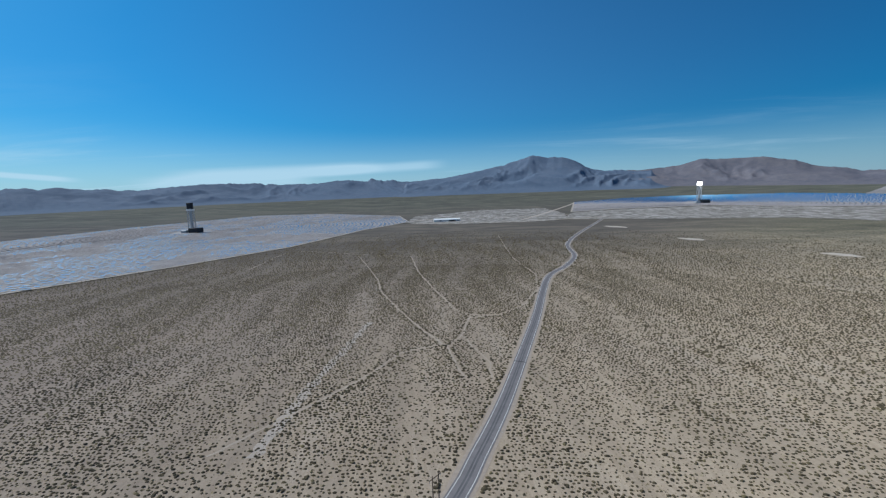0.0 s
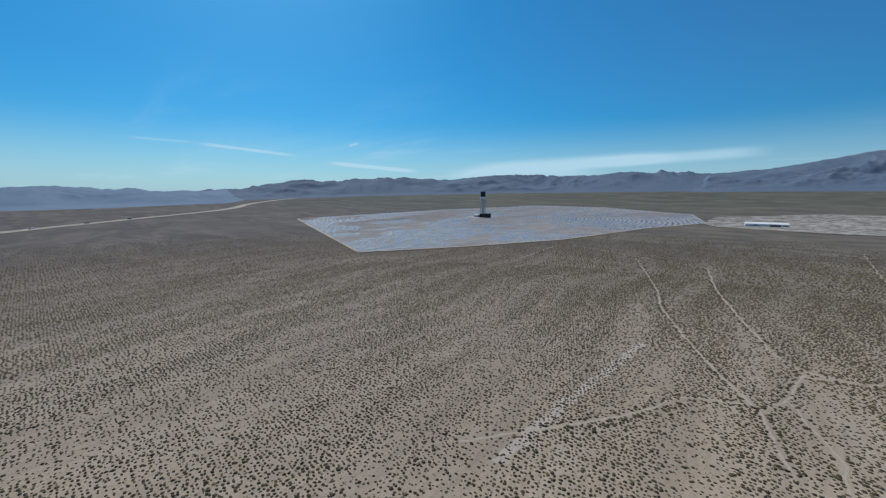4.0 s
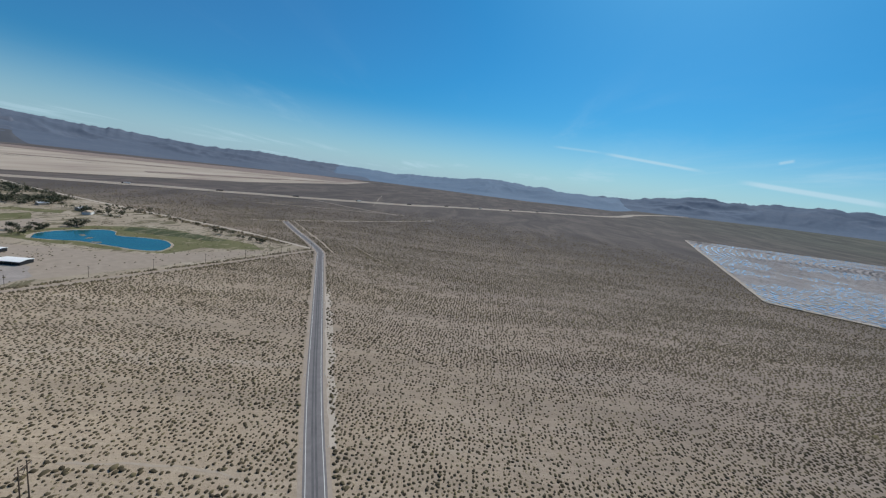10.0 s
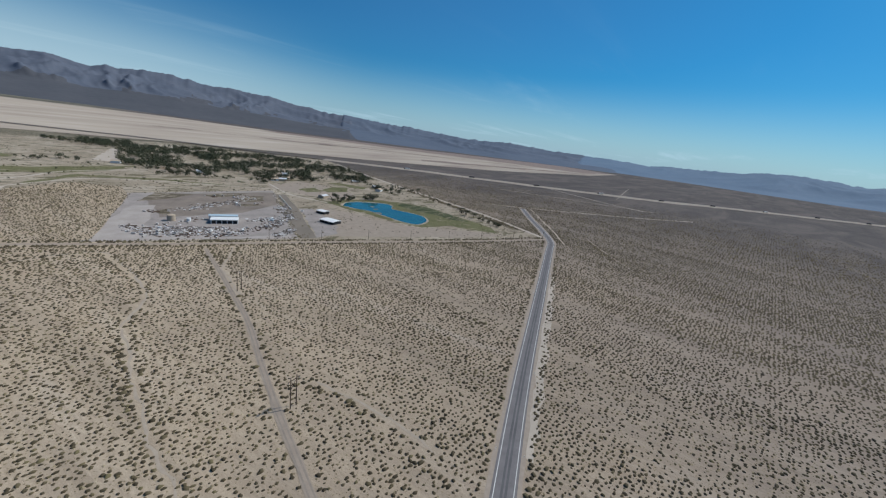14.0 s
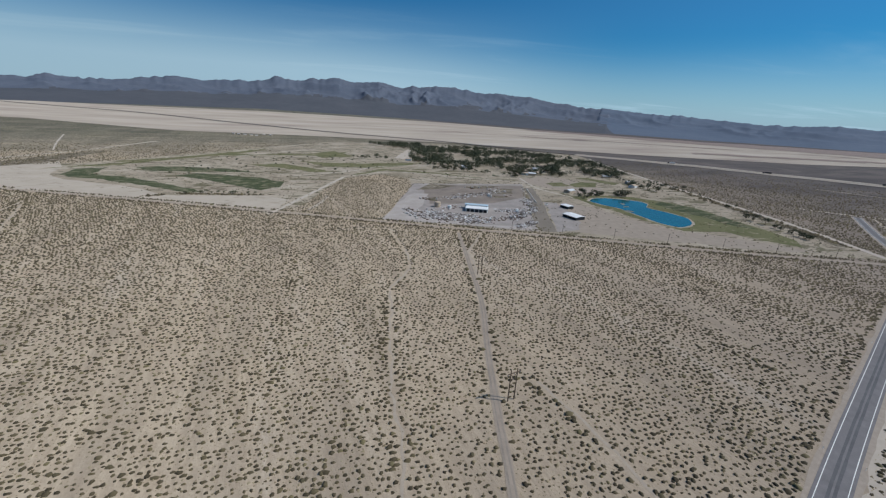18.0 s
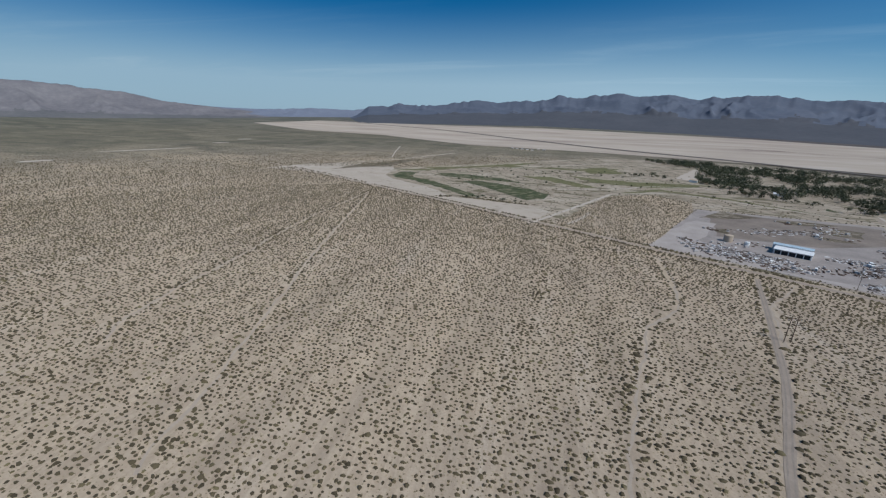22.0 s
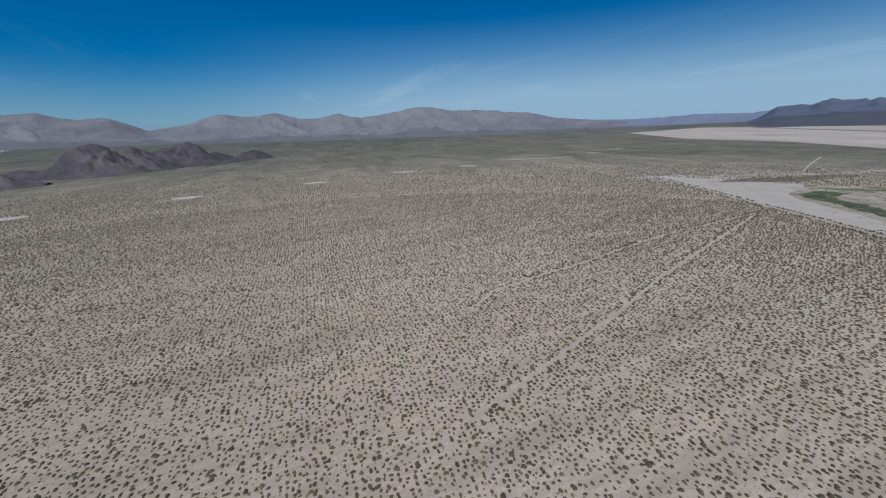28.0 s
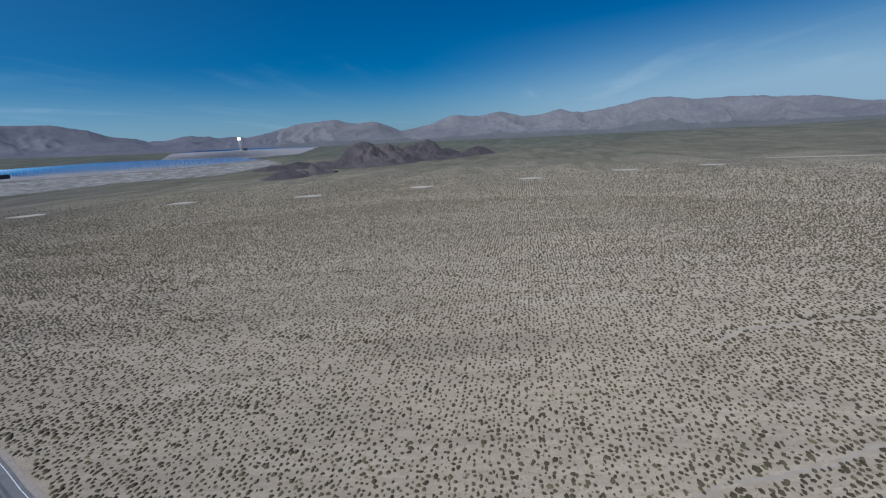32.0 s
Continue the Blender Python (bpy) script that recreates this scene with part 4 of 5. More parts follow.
def hill(name, peaks, seed, label, rough=0.95):
    """A rocky hill of several cones (x, y, height, radius), cut by gullies."""
    x0, x1 = min(p[0] - p[3] for p in peaks), max(p[0] + p[3] for p in peaks)
    y0, y1 = min(p[1] - p[3] for p in peaks), max(p[1] + p[3] for p in peaks)
    step = max(x1 - x0, y1 - y0) / 95
    nx, ny = int((x1 - x0) / step) + 1, int((y1 - y0) / step) + 1
    v, f = [], []
    for i in range(nx):
        for j in range(ny):
            x, y = x0 + i * step, y0 + j * step
            bend = 26 * noise.noise(Vector((x * 0.012, y * 0.012, seed)))
            cut = ridged(Vector((x * 0.014, y * 0.014, seed)), 6)
            top = -1.0
            for px, py, h, rad in peaks:
                d = math.hypot(x - px + bend, y - py - bend) / rad
                top = max(top, h * (max(0.0, 1 - d * d) ** 1.9) * (1 - rough * (1 - cut) * min(1.0, d * 2)) if d < 1 else -4.0)
            v.append((x, y, float(gz(x, y)) + top - 1.0))
    for i in range(nx - 1):
        for j in range(ny - 1):
            q = (i * ny + j, (i + 1) * ny + j, (i + 1) * ny + j + 1, i * ny + j + 1)
            if max(v[k][2] - float(gz(v[k][0], v[k][1])) for k in q) > -3.0:
                f.append(q)
    return tagged(new(name, mesh_from(name, v, f, M_ROCK_RUST, True)), label, "hill", kind="structure")


hill("hill_large", [(1500, 655, 96, 185), (1595, 590, 84, 150), (1560, 540, 56, 130), (1440, 735, 30, 120)], 2, "dark brown volcanic hill with a cone summit")
hill("hill_behind", [(1738, 455, 90, 165), (1690, 520, 70, 150), (1800, 370, 42, 150), (1928, 240, 40, 110), (1700, 400, 34, 120)], 5, "brown rocky knolls behind the volcanic hill")
hill("hill_small", [(1070, 745, 28, 75), (1040, 775, 18, 60), (1162, 700, 36, 62), (1110, 725, 22, 60)], 1, "small dark brown rocky hill")
hill("hill_low", [(1480, 945, 26, 120), (1430, 1030, 20, 110), (1530, 860, 22, 110)], 4, "low brown spur beside the mirrors")


for i, (ln, w) in enumerate((([(-730, -392), (-789, -334), (-961, -198), (-1129, -90)], 3.0), ([(-985, -520), (-1080, -330), (-1150, -180)], 1.6), ([(-1301, -314), (-1560, -370), (-1833, -427)], 0.8), ([(-1245, -517), (-1164, -337), (-1127, -194)], 2.5))):
    tagged(new("dirt_road", ribbon("dirt_road", smooth_line(ln, 20), -w, w, 0.12 if i == 0 else 1.2, M_PALE, 0.4, i)), "pale dirt road across the scrub", "dirt road", kind="structure")


# ---- golf course ----
def sheet(name, pts, mat, lb, cat, lift=0.09, cell=25, rough=1.5, seed=0):
    return tagged(new(name, patch(name, pts, lift, mat, cell, rough, seed)), lb, cat, kind="structure")


GREENS = [
    [(277, -643), (283, -696), (249, -709), (242, -648), (203, -632), (145, -590), (105, -555), (66, -521), (79, -514), (123, -544), (167, -576), (209, -605), (255, -623)],
    [(216, -712), (189, -730), (136, -719), (83, -712), (31, -669), (74, -677), (133, -678), (180, -680)],
    [(134, -638), (119, -664), (66, -646), (18, -622), (-18, -586), (-18, -552), (1, -530), (30, -553), (80, -600)],
    [(-387, -705), (-413, -699), (-390, -646), (-369, -652)],
]
DULL_NEAR = [
    [(271, -783), (206, -842), (137, -931), (65, -917), (80, -890), (150, -890), (215, -815), (260, -770)],
    [(88, -900), (17, -938), (-58, -942), (-131, -1017), (-120, -985), (-50, -915), (20, -910)],
    [(-32, -948), (-93, -1016), (-133, -907), (-66, -883)],
    [(-19, -822), (-80, -800), (-139, -798), (-206, -809), (-272, -829), (-226, -767), (-163, -742), (-81, -746)],
    [(330, -690), (250, -770), (120, -960), (60, -1040), (100, -940), (250, -740)],
]
DULL_FAR = [
    [(-120, -664), (-180, -728), (-278, -682), (-358, -618), (-362, -606), (-276, -668), (-180, -712), (-122, -650)],
    [(-439, -583), (-470, -592), (-472, -560), (-439, -554)],
    [(-473, -564), (-511, -594), (-540, -586), (-512, -549), (-477, -543)],
    [(-530, -644), (-577, -638), (-600, -591), (-562, -568), (-543, -607)],
    [(-300, -770), (-360, -720), (-420, -760), (-360, -800)],
    [(60, -760), (0, -780), (-60, -720), (-90, -690), (-60, -680), (10, -730)],
]
DULL = DULL_NEAR + DULL_FAR
M_DULL = grass_material("dry_olive_grass", (0.13, 0.128, 0.058), (0.17, 0.16, 0.08), (0.34, 0.285, 0.2), 0.56)
M_BRACKEN = grass_material("brown_scrub_strip", (0.11, 0.09, 0.06), (0.17, 0.14, 0.1), (0.34, 0.285, 0.22))
for i, g in enumerate(GREENS):
    sheet("fairway", g, M_GRASS, "green irrigated fairway strip", "grass", 0.1, 12, 2.5, i)
for i, g in enumerate(DULL):
    sheet("dry_fairway", g, M_DULL, "dull olive fairway strip", "grass", 0.09, 14, 4, i)
sheet("pond_bank", [(-415, -481), (-421, -457), (-422, -430), (-431, -385), (-436, -345), (-452, -305), (-498, -296), (-510, -262), (-530, -240), (-552, -262), (-560, -340), (-566, -400), (-545, -445), (-520, -468), (-480, -482), (-440, -480)], M_DULL, "olive grass bank round the pond", "grass", 0.07, 16, 3)
sheet("pond_lawn", [(-543, -439), (-562, -400), (-561, -352), (-551, -300), (-534, -313), (-530, -357), (-520, -398), (-521, -422)], M_GRASS, "green lawn beside the pond", "grass", 0.085, 14, 2)
sheet("pond_shore", [(x + (x + 470) * 0.07, y + (y + 392) * 0.05) for x, y in smooth_line(POND + POND[:1], 12)[:-1]], M_TRACK, "pale bare shore round the pond", "shore", 0.08, 25, 1.6, 4)
for i, (x, y) in enumerate(((-464, -411), (-472, -428), (-452, -390))):
    sheet("pond_islet", blob(x, y, 5, 3, i, 10, i), M_BRACKEN, "small brown reed islet in the pond", "islet", 0.13, 6)
SAND_FLAT = [(541, -604), (517, -704), (435, -767), (346, -778), (253, -606), (102, -503), (49, -498), (-8, -494), (-36, -470), (-27, -409)]
HEDGE = [(126, -492), (92, -509), (49, -504), (14, -500), (-12, -502)]
M_FLAT = grass_material("wind_blown_sand", (0.43, 0.365, 0.29), (0.47, 0.4, 0.325), (0.3, 0.25, 0.19), 0.55)
sheet("sand_flat", [(541, -604), (517, -704), (435, -767), (346, -778), (300, -690), (290, -640), (253, -606), (157, -553), (102, -503), (49, -498), (-8, -494), (-36, -470), (-27, -409), (93, -470), (387, -588)], M_FLAT, "pale bare sand beside the golf course", "sand", 0.075, 20, 3)
sheet("scrub_strip", [(421, -652), (350, -762), (345, -945), (382, -883), (422, -748)], M_BRACKEN, "brown scrub strip on the sand flat", "scrub", 0.095, 20, 4)
sheet("sand_flat", [(-300, -322), (-430, -262), (-545, -216), (-505, -258), (-450, -300), (-425, -340), (-412, -400), (-395, -440), (-360, -430), (-330, -345)], M_RUT, "bare tan soil beside the pond", "sand", 0.06, 20, 4)
sheet("sand_flat", [(-405, -621), (-482, -656), (-511, -615), (-513, -523), (-473, -496), (-440, -505), (-417, -539), (-399, -587)], M_RUT, "bare pale soil beyond the pond", "sand", 0.065, 18, 4)
sheet("sand_flat", [(-225, -902), (-301, -1134), (-333, -1095), (-251, -869)], M_PALE, "pale bare strip among the fairways", "sand", 0.1, 20, 3)
SCRUB[:] = [(-30, -415), (-58, -451), (-76, -530), (-104, -620), (-165, -664), (-208, -622), (-204, -565), (-161, -445), (-138, -380), (-101, -384), (-63, -400)]
sheet("scrub_ground", SCRUB, M_GROUND, "sandy scrub lot beside the yard", "ground", 0.085, 30, 2)
for i, (ln, w) in enumerate((([(-24, -405), (-54, -490), (-104, -636)], 2.6), ([(541, -602), (481, -731), (399, -904), (341, -1154)], 4.5), ([(436, -928), (500, -1060), (593, -1267)], 1.8), ([(103, -878), (34, -965), (-127, -1137)], 3.0),
                             ([(-104, -640), (-190, -690), (-290, -650), (-400, -585)], 2.0), ([(-24, -640), (-120, -700), (-180, -760), (-330, -790)], 2.0), ([(-62, -420), (-75, -460), (-80, -490)], 1.8), ([(-420, -470), (-400, -540), (-415, -640)], 2.0))):
    tagged(new("cart_path", ribbon("cart_path", smooth_line(ln, 8), -w, w, 0.115, M_PALE, 0.6, i)), "pale dirt path on the golf course", "path", kind="structure")
sheet("yard_pale", [(-306, -316), (-328, -366), (-350, -418), (-360, -446), (-374, -440), (-372, -416), (-350, -346), (-334, -318)], M_PAD, "grey gravel apron before the barns", "gravel", 0.09, 14, 3)
SHRUBS = [(-586, -228), (-606, -310), (-630, -420), (-655, -530)]
sheet("scrub_strip", [(-590, -232), (-610, -312), (-640, -430), (-626, -432), (-596, -316), (-574, -240)], M_BRACKEN, "brown strip of shrubs beside the dirt road", "scrub", 0.105, 14, 3)
# the yard: whitish gravel in front, brown soil behind
sheet("yard_soil", [(-205, -445), (-215, -545), (-235, -572), (-380, -558), (-345, -470), (-280, -440)], plain("brown_yard_soil", (0.235, 0.193, 0.158), 0.95, 0, 0.28, 0.04), "brown bare soil at the back of the yard", "soil", 0.08, 20, 4)
for i, o in enumerate(([(-281, -551), (-305, -561), (-344, -556), (-319, -541), (-292, -537)], [(-307, -516), (-337, -537), (-352, -528), (-339, -499), (-315, -499)], [(-203, -528), (-235, -578), (-272, -558), (-227, -532)], [(-204, -473), (-222, -481), (-211, -451)], [(-294, -491), (-327, -476), (-302, -470)])):
    sheet("weed_patch", o, M_BRACKEN, "dark brown weeds on the yard's soil", "weeds", 0.11, 10, 2, i)
sheet("soil_strip", [(-378, -545), (-350, -462), (-320, -400), (-302, -360), (-289, -318), (-304, -314), (-322, -360), (-352, -430), (-392, -540)], plain("dark_strip_soil", (0.22, 0.185, 0.148), 0.95, 0, 0.15, 0.05), "dark strip of bare soil beside the yard", "soil", 0.1, 16, 1)
sheet("yard_pale", [(-138, -380), (-165, -450), (-195, -510), (-215, -500), (-185, -420), (-190, -385), (-228, -352), (-286, -335), (-284, -322)], plain("whitish_gravel", (0.4, 0.35, 0.312), 0.95, 0, 0.15, 0.08), "whitish gravel at the front of the yard", "gravel", 0.09, 20, 3)


# ---- trees ----
def leaf_crown(seed, h, w, n, palm=False):
    rnd = random.Random(seed)
    v, f = [], []
    lumps = [(rnd.uniform(-0.4, 0.4) * w, rnd.uniform(-0.4, 0.4) * w, h * rnd.uniform(0.45, 0.85), w * rnd.uniform(0.3, 0.5)) for _ in range(6)]
    for _ in range(n):
        lx, ly, lz, lr = rnd.choice(lumps)
        d = Vector((rnd.gauss(0, 1), rnd.gauss(0, 1), rnd.gauss(0, 1))).normalized() * lr * rnd.uniform(0.6, 1.1)
        c = Vector((lx, ly, lz)) + Vector((d.x, d.y, d.z * 0.8))
        i = len(v)
        for _ in range(3):
            v.append(c + Vector((rnd.uniform(-1, 1), rnd.uniform(-1, 1), rnd.uniform(-1, 1))) * w * 0.17)
        f.append((i, i + 1, i + 2))
    return v, f


def tree_leaves():
    m = Mat("tree_foliage", 0.75, 0, 0.2)
    g = m.node("ShaderNodeNewGeometry")
    o = m.node("ShaderNodeObjectInfo")
    a = m.ramp(g.outputs["Random Per Island"], [(0.0, (0.042, 0.05, 0.03)), (1.0, (0.112, 0.122, 0.068))])
    return m.base(m.mix(m.math("MULTIPLY", o.outputs["Random"], 0.5), a, (0.075, 0.07, 0.04))).m


M_FOLIAGE = tree_leaves()


def make_tree(seed, h, w):
    t = tagged(new("tree"), "dark green broad-crowned tree by the golf course", "tree", "trees of the golf course")
    bm = bmesh.new()
    tube(bm, (0, 0, -0.2), (0, 0, h * 0.5), 0.28, 0.16, 6)
    rnd = random.Random(seed)
    for _ in range(3):
        a = rnd.uniform(0, 6.28)
        tube(bm, (0, 0, h * 0.35), (math.cos(a) * w * 0.3, math.sin(a) * w * 0.3, h * 0.65), 0.13, 0.06, 5)
    part("trunk", bm, M_TRUNK, t)
    v, f = leaf_crown(seed, h, w, 110)
    c = new("crown", mesh_from("crown", v, f, M_FOLIAGE))
    c.parent = t
    return t


GROVE = [(-255, -880), (-274, -790), (-271, -722), (-332, -704), (-377, -668), (-391, -625), (-450, -672), (-499, -648), (-560, -665), (-600, -560), (-640, -600), (-725, -840), (-690, -980), (-560, -1130), (-390, -1230), (-250, -1270), (-190, -1240), (-300, -1090)]


def grove():
    rnd = random.Random(8)
    kinds = [make_tree(k, h, w) for k, (h, w) in enumerate(((9, 8), (11, 9), (7, 7), (12, 8), (8, 10)))]
    spots = []
    while len(spots) < 1450:
        x, y = rnd.uniform(-800, -140), rnd.uniform(-1300, -540)
        if bool(inside(GROVE, np.array([x]), np.array([y]))[0]) and noise.noise(Vector((x * 0.017, y * 0.017, 2))) > -0.2 + 0.35 * rnd.random():
            spots.append((x, y))
    edge = [(-505 + rnd.gauss(0, 6), -478 + rnd.gauss(0, 9)) for _ in range(10)] + [(-430 - rnd.random() * 30, -462 - rnd.random() * 20) for _ in range(6)]
    edge += [(-600 - 75 * t + rnd.gauss(0, 5), -330 - 230 * t + rnd.gauss(0, 6)) for t in (rnd.random() for _ in range(26))]
    edge += [(-440 - 55 * t + rnd.gauss(0, 4), -490 + rnd.gauss(0, 7)) for t in (rnd.random() for _ in range(16))] + [(-600 + rnd.gauss(0, 10), -545 + rnd.gauss(0, 30)) for _ in range(24)] + [(-655 + rnd.gauss(0, 16), -565 + rnd.gauss(0, 22)) for _ in range(22)] + [(-566 - 22 * t, -255 - 100 * t) for t in (rnd.random() for _ in range(14))] + [(-130 - 90 * rnd.random(), -895 + rnd.gauss(0, 8)) for _ in range(18)] + [(-330 - 50 * rnd.random(), -700 + rnd.gauss(0, 10)) for _ in range(18)] + [(95 - 100 * rnd.random(), -509 + rnd.gauss(0, 2)) for _ in range(12)]
    edge += [(rnd.uniform(-300, 150), rnd.uniform(-950, -640)) for _ in range(60)]
    spots.sort(key=lambda p: math.hypot(p[0], p[1]))
    for i, (x, y) in enumerate(edge + spots[:80]):
        s = rnd.uniform(0.7, 1.15) * (0.85 if i < 16 or 42 <= i < 82 or 96 <= i < 132 else 0.5 if i < len(edge) else 1.0)
        m = Matrix.Translation((x, y, float(gz(x, y)) + 0.05)) @ Matrix.Rotation(rnd.uniform(0, 6.28), 4, "Z") @ Matrix.Diagonal((s, s, s, 1))
        k = kinds[i % 5]
        if i < 5:
            k.matrix_basis = m
        else:
            copy_thing(k, m)
    V, F = [], []
    for x, y in spots[80:]:
        v, f = leaf_crown(int(x * 7 + y), rnd.uniform(6, 11), rnd.uniform(6, 11), 60)
        n, z = len(V), float(gz(x, y))
        V += [(p.x + x, p.y + y, p.z + z) for p in v]
        F += [tuple(q + n for q in t) for t in f]
    tagged(new("grove", mesh_from("grove", V, F, M_FOLIAGE)), "dense dark green grove of the golf resort", "trees", kind="stuff")


sheet("grove_floor", [(x * 0.97 - 12, y * 0.97 - 25) for x, y in GROVE], M_GOLF, "patchy tan and olive ground under the grove", "ground", 0.12, 50, 8)
grove()


# ---- yard and buildings ----
def shed_building(name, at, rot, sx, sy, h, wall, roof, label, bays=0, pitch=0.08):
    t = tagged(new(name), label, "building")
    t.matrix_basis = Matrix.Translation((*at, float(gz(*at)) + 0.08)) @ Matrix.Rotation(rot, 4, "Z")
    for nm, cx, cy, wx, wy in (("back_wall", 0, sy / 2, sx, 0.3), ("side_wall", -sx / 2, 0, 0.3, sy - 0.32), ("side_wall", sx / 2, 0, 0.3, sy - 0.32)):
        part(nm, box(bmesh.new(), cx, cy, 0, wx, wy, h), wall, t)
    if bays:
        w = sx / bays
        for k in range(bays + 1):
            part("front_post", box(bmesh.new(), min(max(-sx / 2 + k * w, -sx / 2 + 0.5), sx / 2 - 0.5), -sy / 2, 0, 0.6, 0.5, h, 0.05), wall, t)
        # dark panels stand in for the shade inside the open bays
        for k in range(bays):
            q = part("bay_door", box(bmesh.new(), -sx / 2 + (k + 0.5) * w, -sy / 2 + 0.8, 0, w - 0.7, 0.2, h * 0.8), M_DARK, t, "dark panel for the shade in an open bay")
            part("door_track", box(bmesh.new(), -sx / 2 + (k + 0.5) * w, -sy / 2 + 0.6, h * 0.8 + 0.02, w - 0.7, 0.15, 0.2), M_STEEL, q)
    else:
        part("front_wall", box(bmesh.new(), 0, -sy / 2, 0, sx, 0.3, h), wall, t)
        part("door", box(bmesh.new(), sx * 0.2, -sy / 2 - 0.18, 0, sx * 0.25, 0.12, h * 0.7), M_DARK, t, "dark roller door")
        for s in (-1, 1):
            q = part("window", box(bmesh.new(), sx * (-0.25 if s < 0 else 0.42), -sy / 2 - 0.17, h * 0.35, sx * 0.1, 0.06, h * 0.35), M_DARK, t, "dark window")
            part("sill", box(bmesh.new(), sx * (-0.25 if s < 0 else 0.42), -sy / 2 - 0.21, h * 0.31, sx * 0.12, 0.12, h * 0.035), M_WHITE, q)
    for side in (-1, 1):
        bm = box(bmesh.new(), 0, 0, 0, sx + 1.2, sy / 2 + 0.6, 0.25)
        bmesh.ops.transform(bm, verts=bm.verts, matrix=Matrix.Translation((0, side * (sy / 4 + 0.15), h + 0.05 + sy * pitch / 4)) @ Matrix.Rotation(-side * math.atan(pitch), 4, "X"))
        part("roof_slope", bm, roof, t)
    return t


shop = shed_building("workshop", (-250, -403), radians(156), 25, 13, 4.0, M_WHITE, M_WHITE, "long white metal workshop with open dark bays", 5, 0.05)
M_PALE_BLUE = plain("pale_blue_sheet_metal", (0.42, 0.52, 0.58), 0.5, 0, 0.08)
wing = part("rear_wing", box(bmesh.new(), -1.5, 10.4, 0, 27, 7.0, 5.2, 0.05), M_WHITE, shop)
part("rear_roof", box(bmesh.new(), -1.5, 10.4, 5.22, 28, 7.8, 0.3, 0.05), M_PALE_BLUE, wing, "pale blue flat metal roof")
shed_building("barn", (-354, -364), radians(104), 20, 14, 3.2, M_DARK, M_WHITE, "dark open barn with a white metal roof", 3, 0.1)
shed_building("barn", (-374, -411), radians(104), 13, 10, 3.2, M_DARK, M_WHITE, "small dark shed with a white metal roof", 2, 0.1)
shed_building("warehouse", (-120, 1655), radians(12), 110, 30, 8, M_WHITE, M_WHITE, "long white warehouse in the works area", 0, 0.3)
rh = random.Random(4)
for i, (x, y) in enumerate(((-442, -672), (-456, -668), (-470, -682), (-498, -735), (-542, -786), (-605, -578), (-585, -545), (-437, -506), (-520, -720), (-350, -760), (-300, -800), (-600, -640), (-250, -860))):
    shed_building("house", (x, y), rh.uniform(-0.6, 0.6), 13, 10, 3.6, M_TAN if i % 3 else M_WHITE, M_ROOF if i % 2 else M_TAN, "low stucco house at the edge of the grove", 0, 0.3)


for x, y in ((224, -1437), (206, -1424), (186, -1411), (165, -1398), (148, -1388), (134, -1440), (110, -1420)):
    shed_building("cabin", (x, y), rh.uniform(-0.6, 0.6), 8, 5, 2.4, M_TAN, M_ROOF, "small tan cabin at the edge of the dry lake", 0, 0.25)


def tank(at, r, h, mat, label):
    t = tagged(new("storage_tank"), label, "tank", "storage tanks")
    t.location = (*at, 0.1)
    bm = bmesh.new()
    bmesh.ops.create_cone(bm, cap_ends=True, segments=28, radius1=r, radius2=r, depth=h, matrix=Matrix.Translation((0, 0, h / 2)))
    part("shell", bm, mat, t)
    bm = bmesh.new()
    bmesh.ops.create_cone(bm, cap_ends=True, segments=28, radius1=r * 1.02, radius2=r * 0.1, depth=r * 0.25, matrix=Matrix.Translation((0, 0, h + r * 0.125)))
    part("roof_cone", bm, mat, t)
    part("ladder", box(bmesh.new(), r + 0.2, 0, 0, 0.25, 0.7, h), M_STEEL, t)


tank((-208, -426), 3.6, 6, M_TAN, "tan cylindrical water tank in the yard")
tank((-221, -418), 2.0, 3.4, M_WHITE, "small white storage tank in the yard")


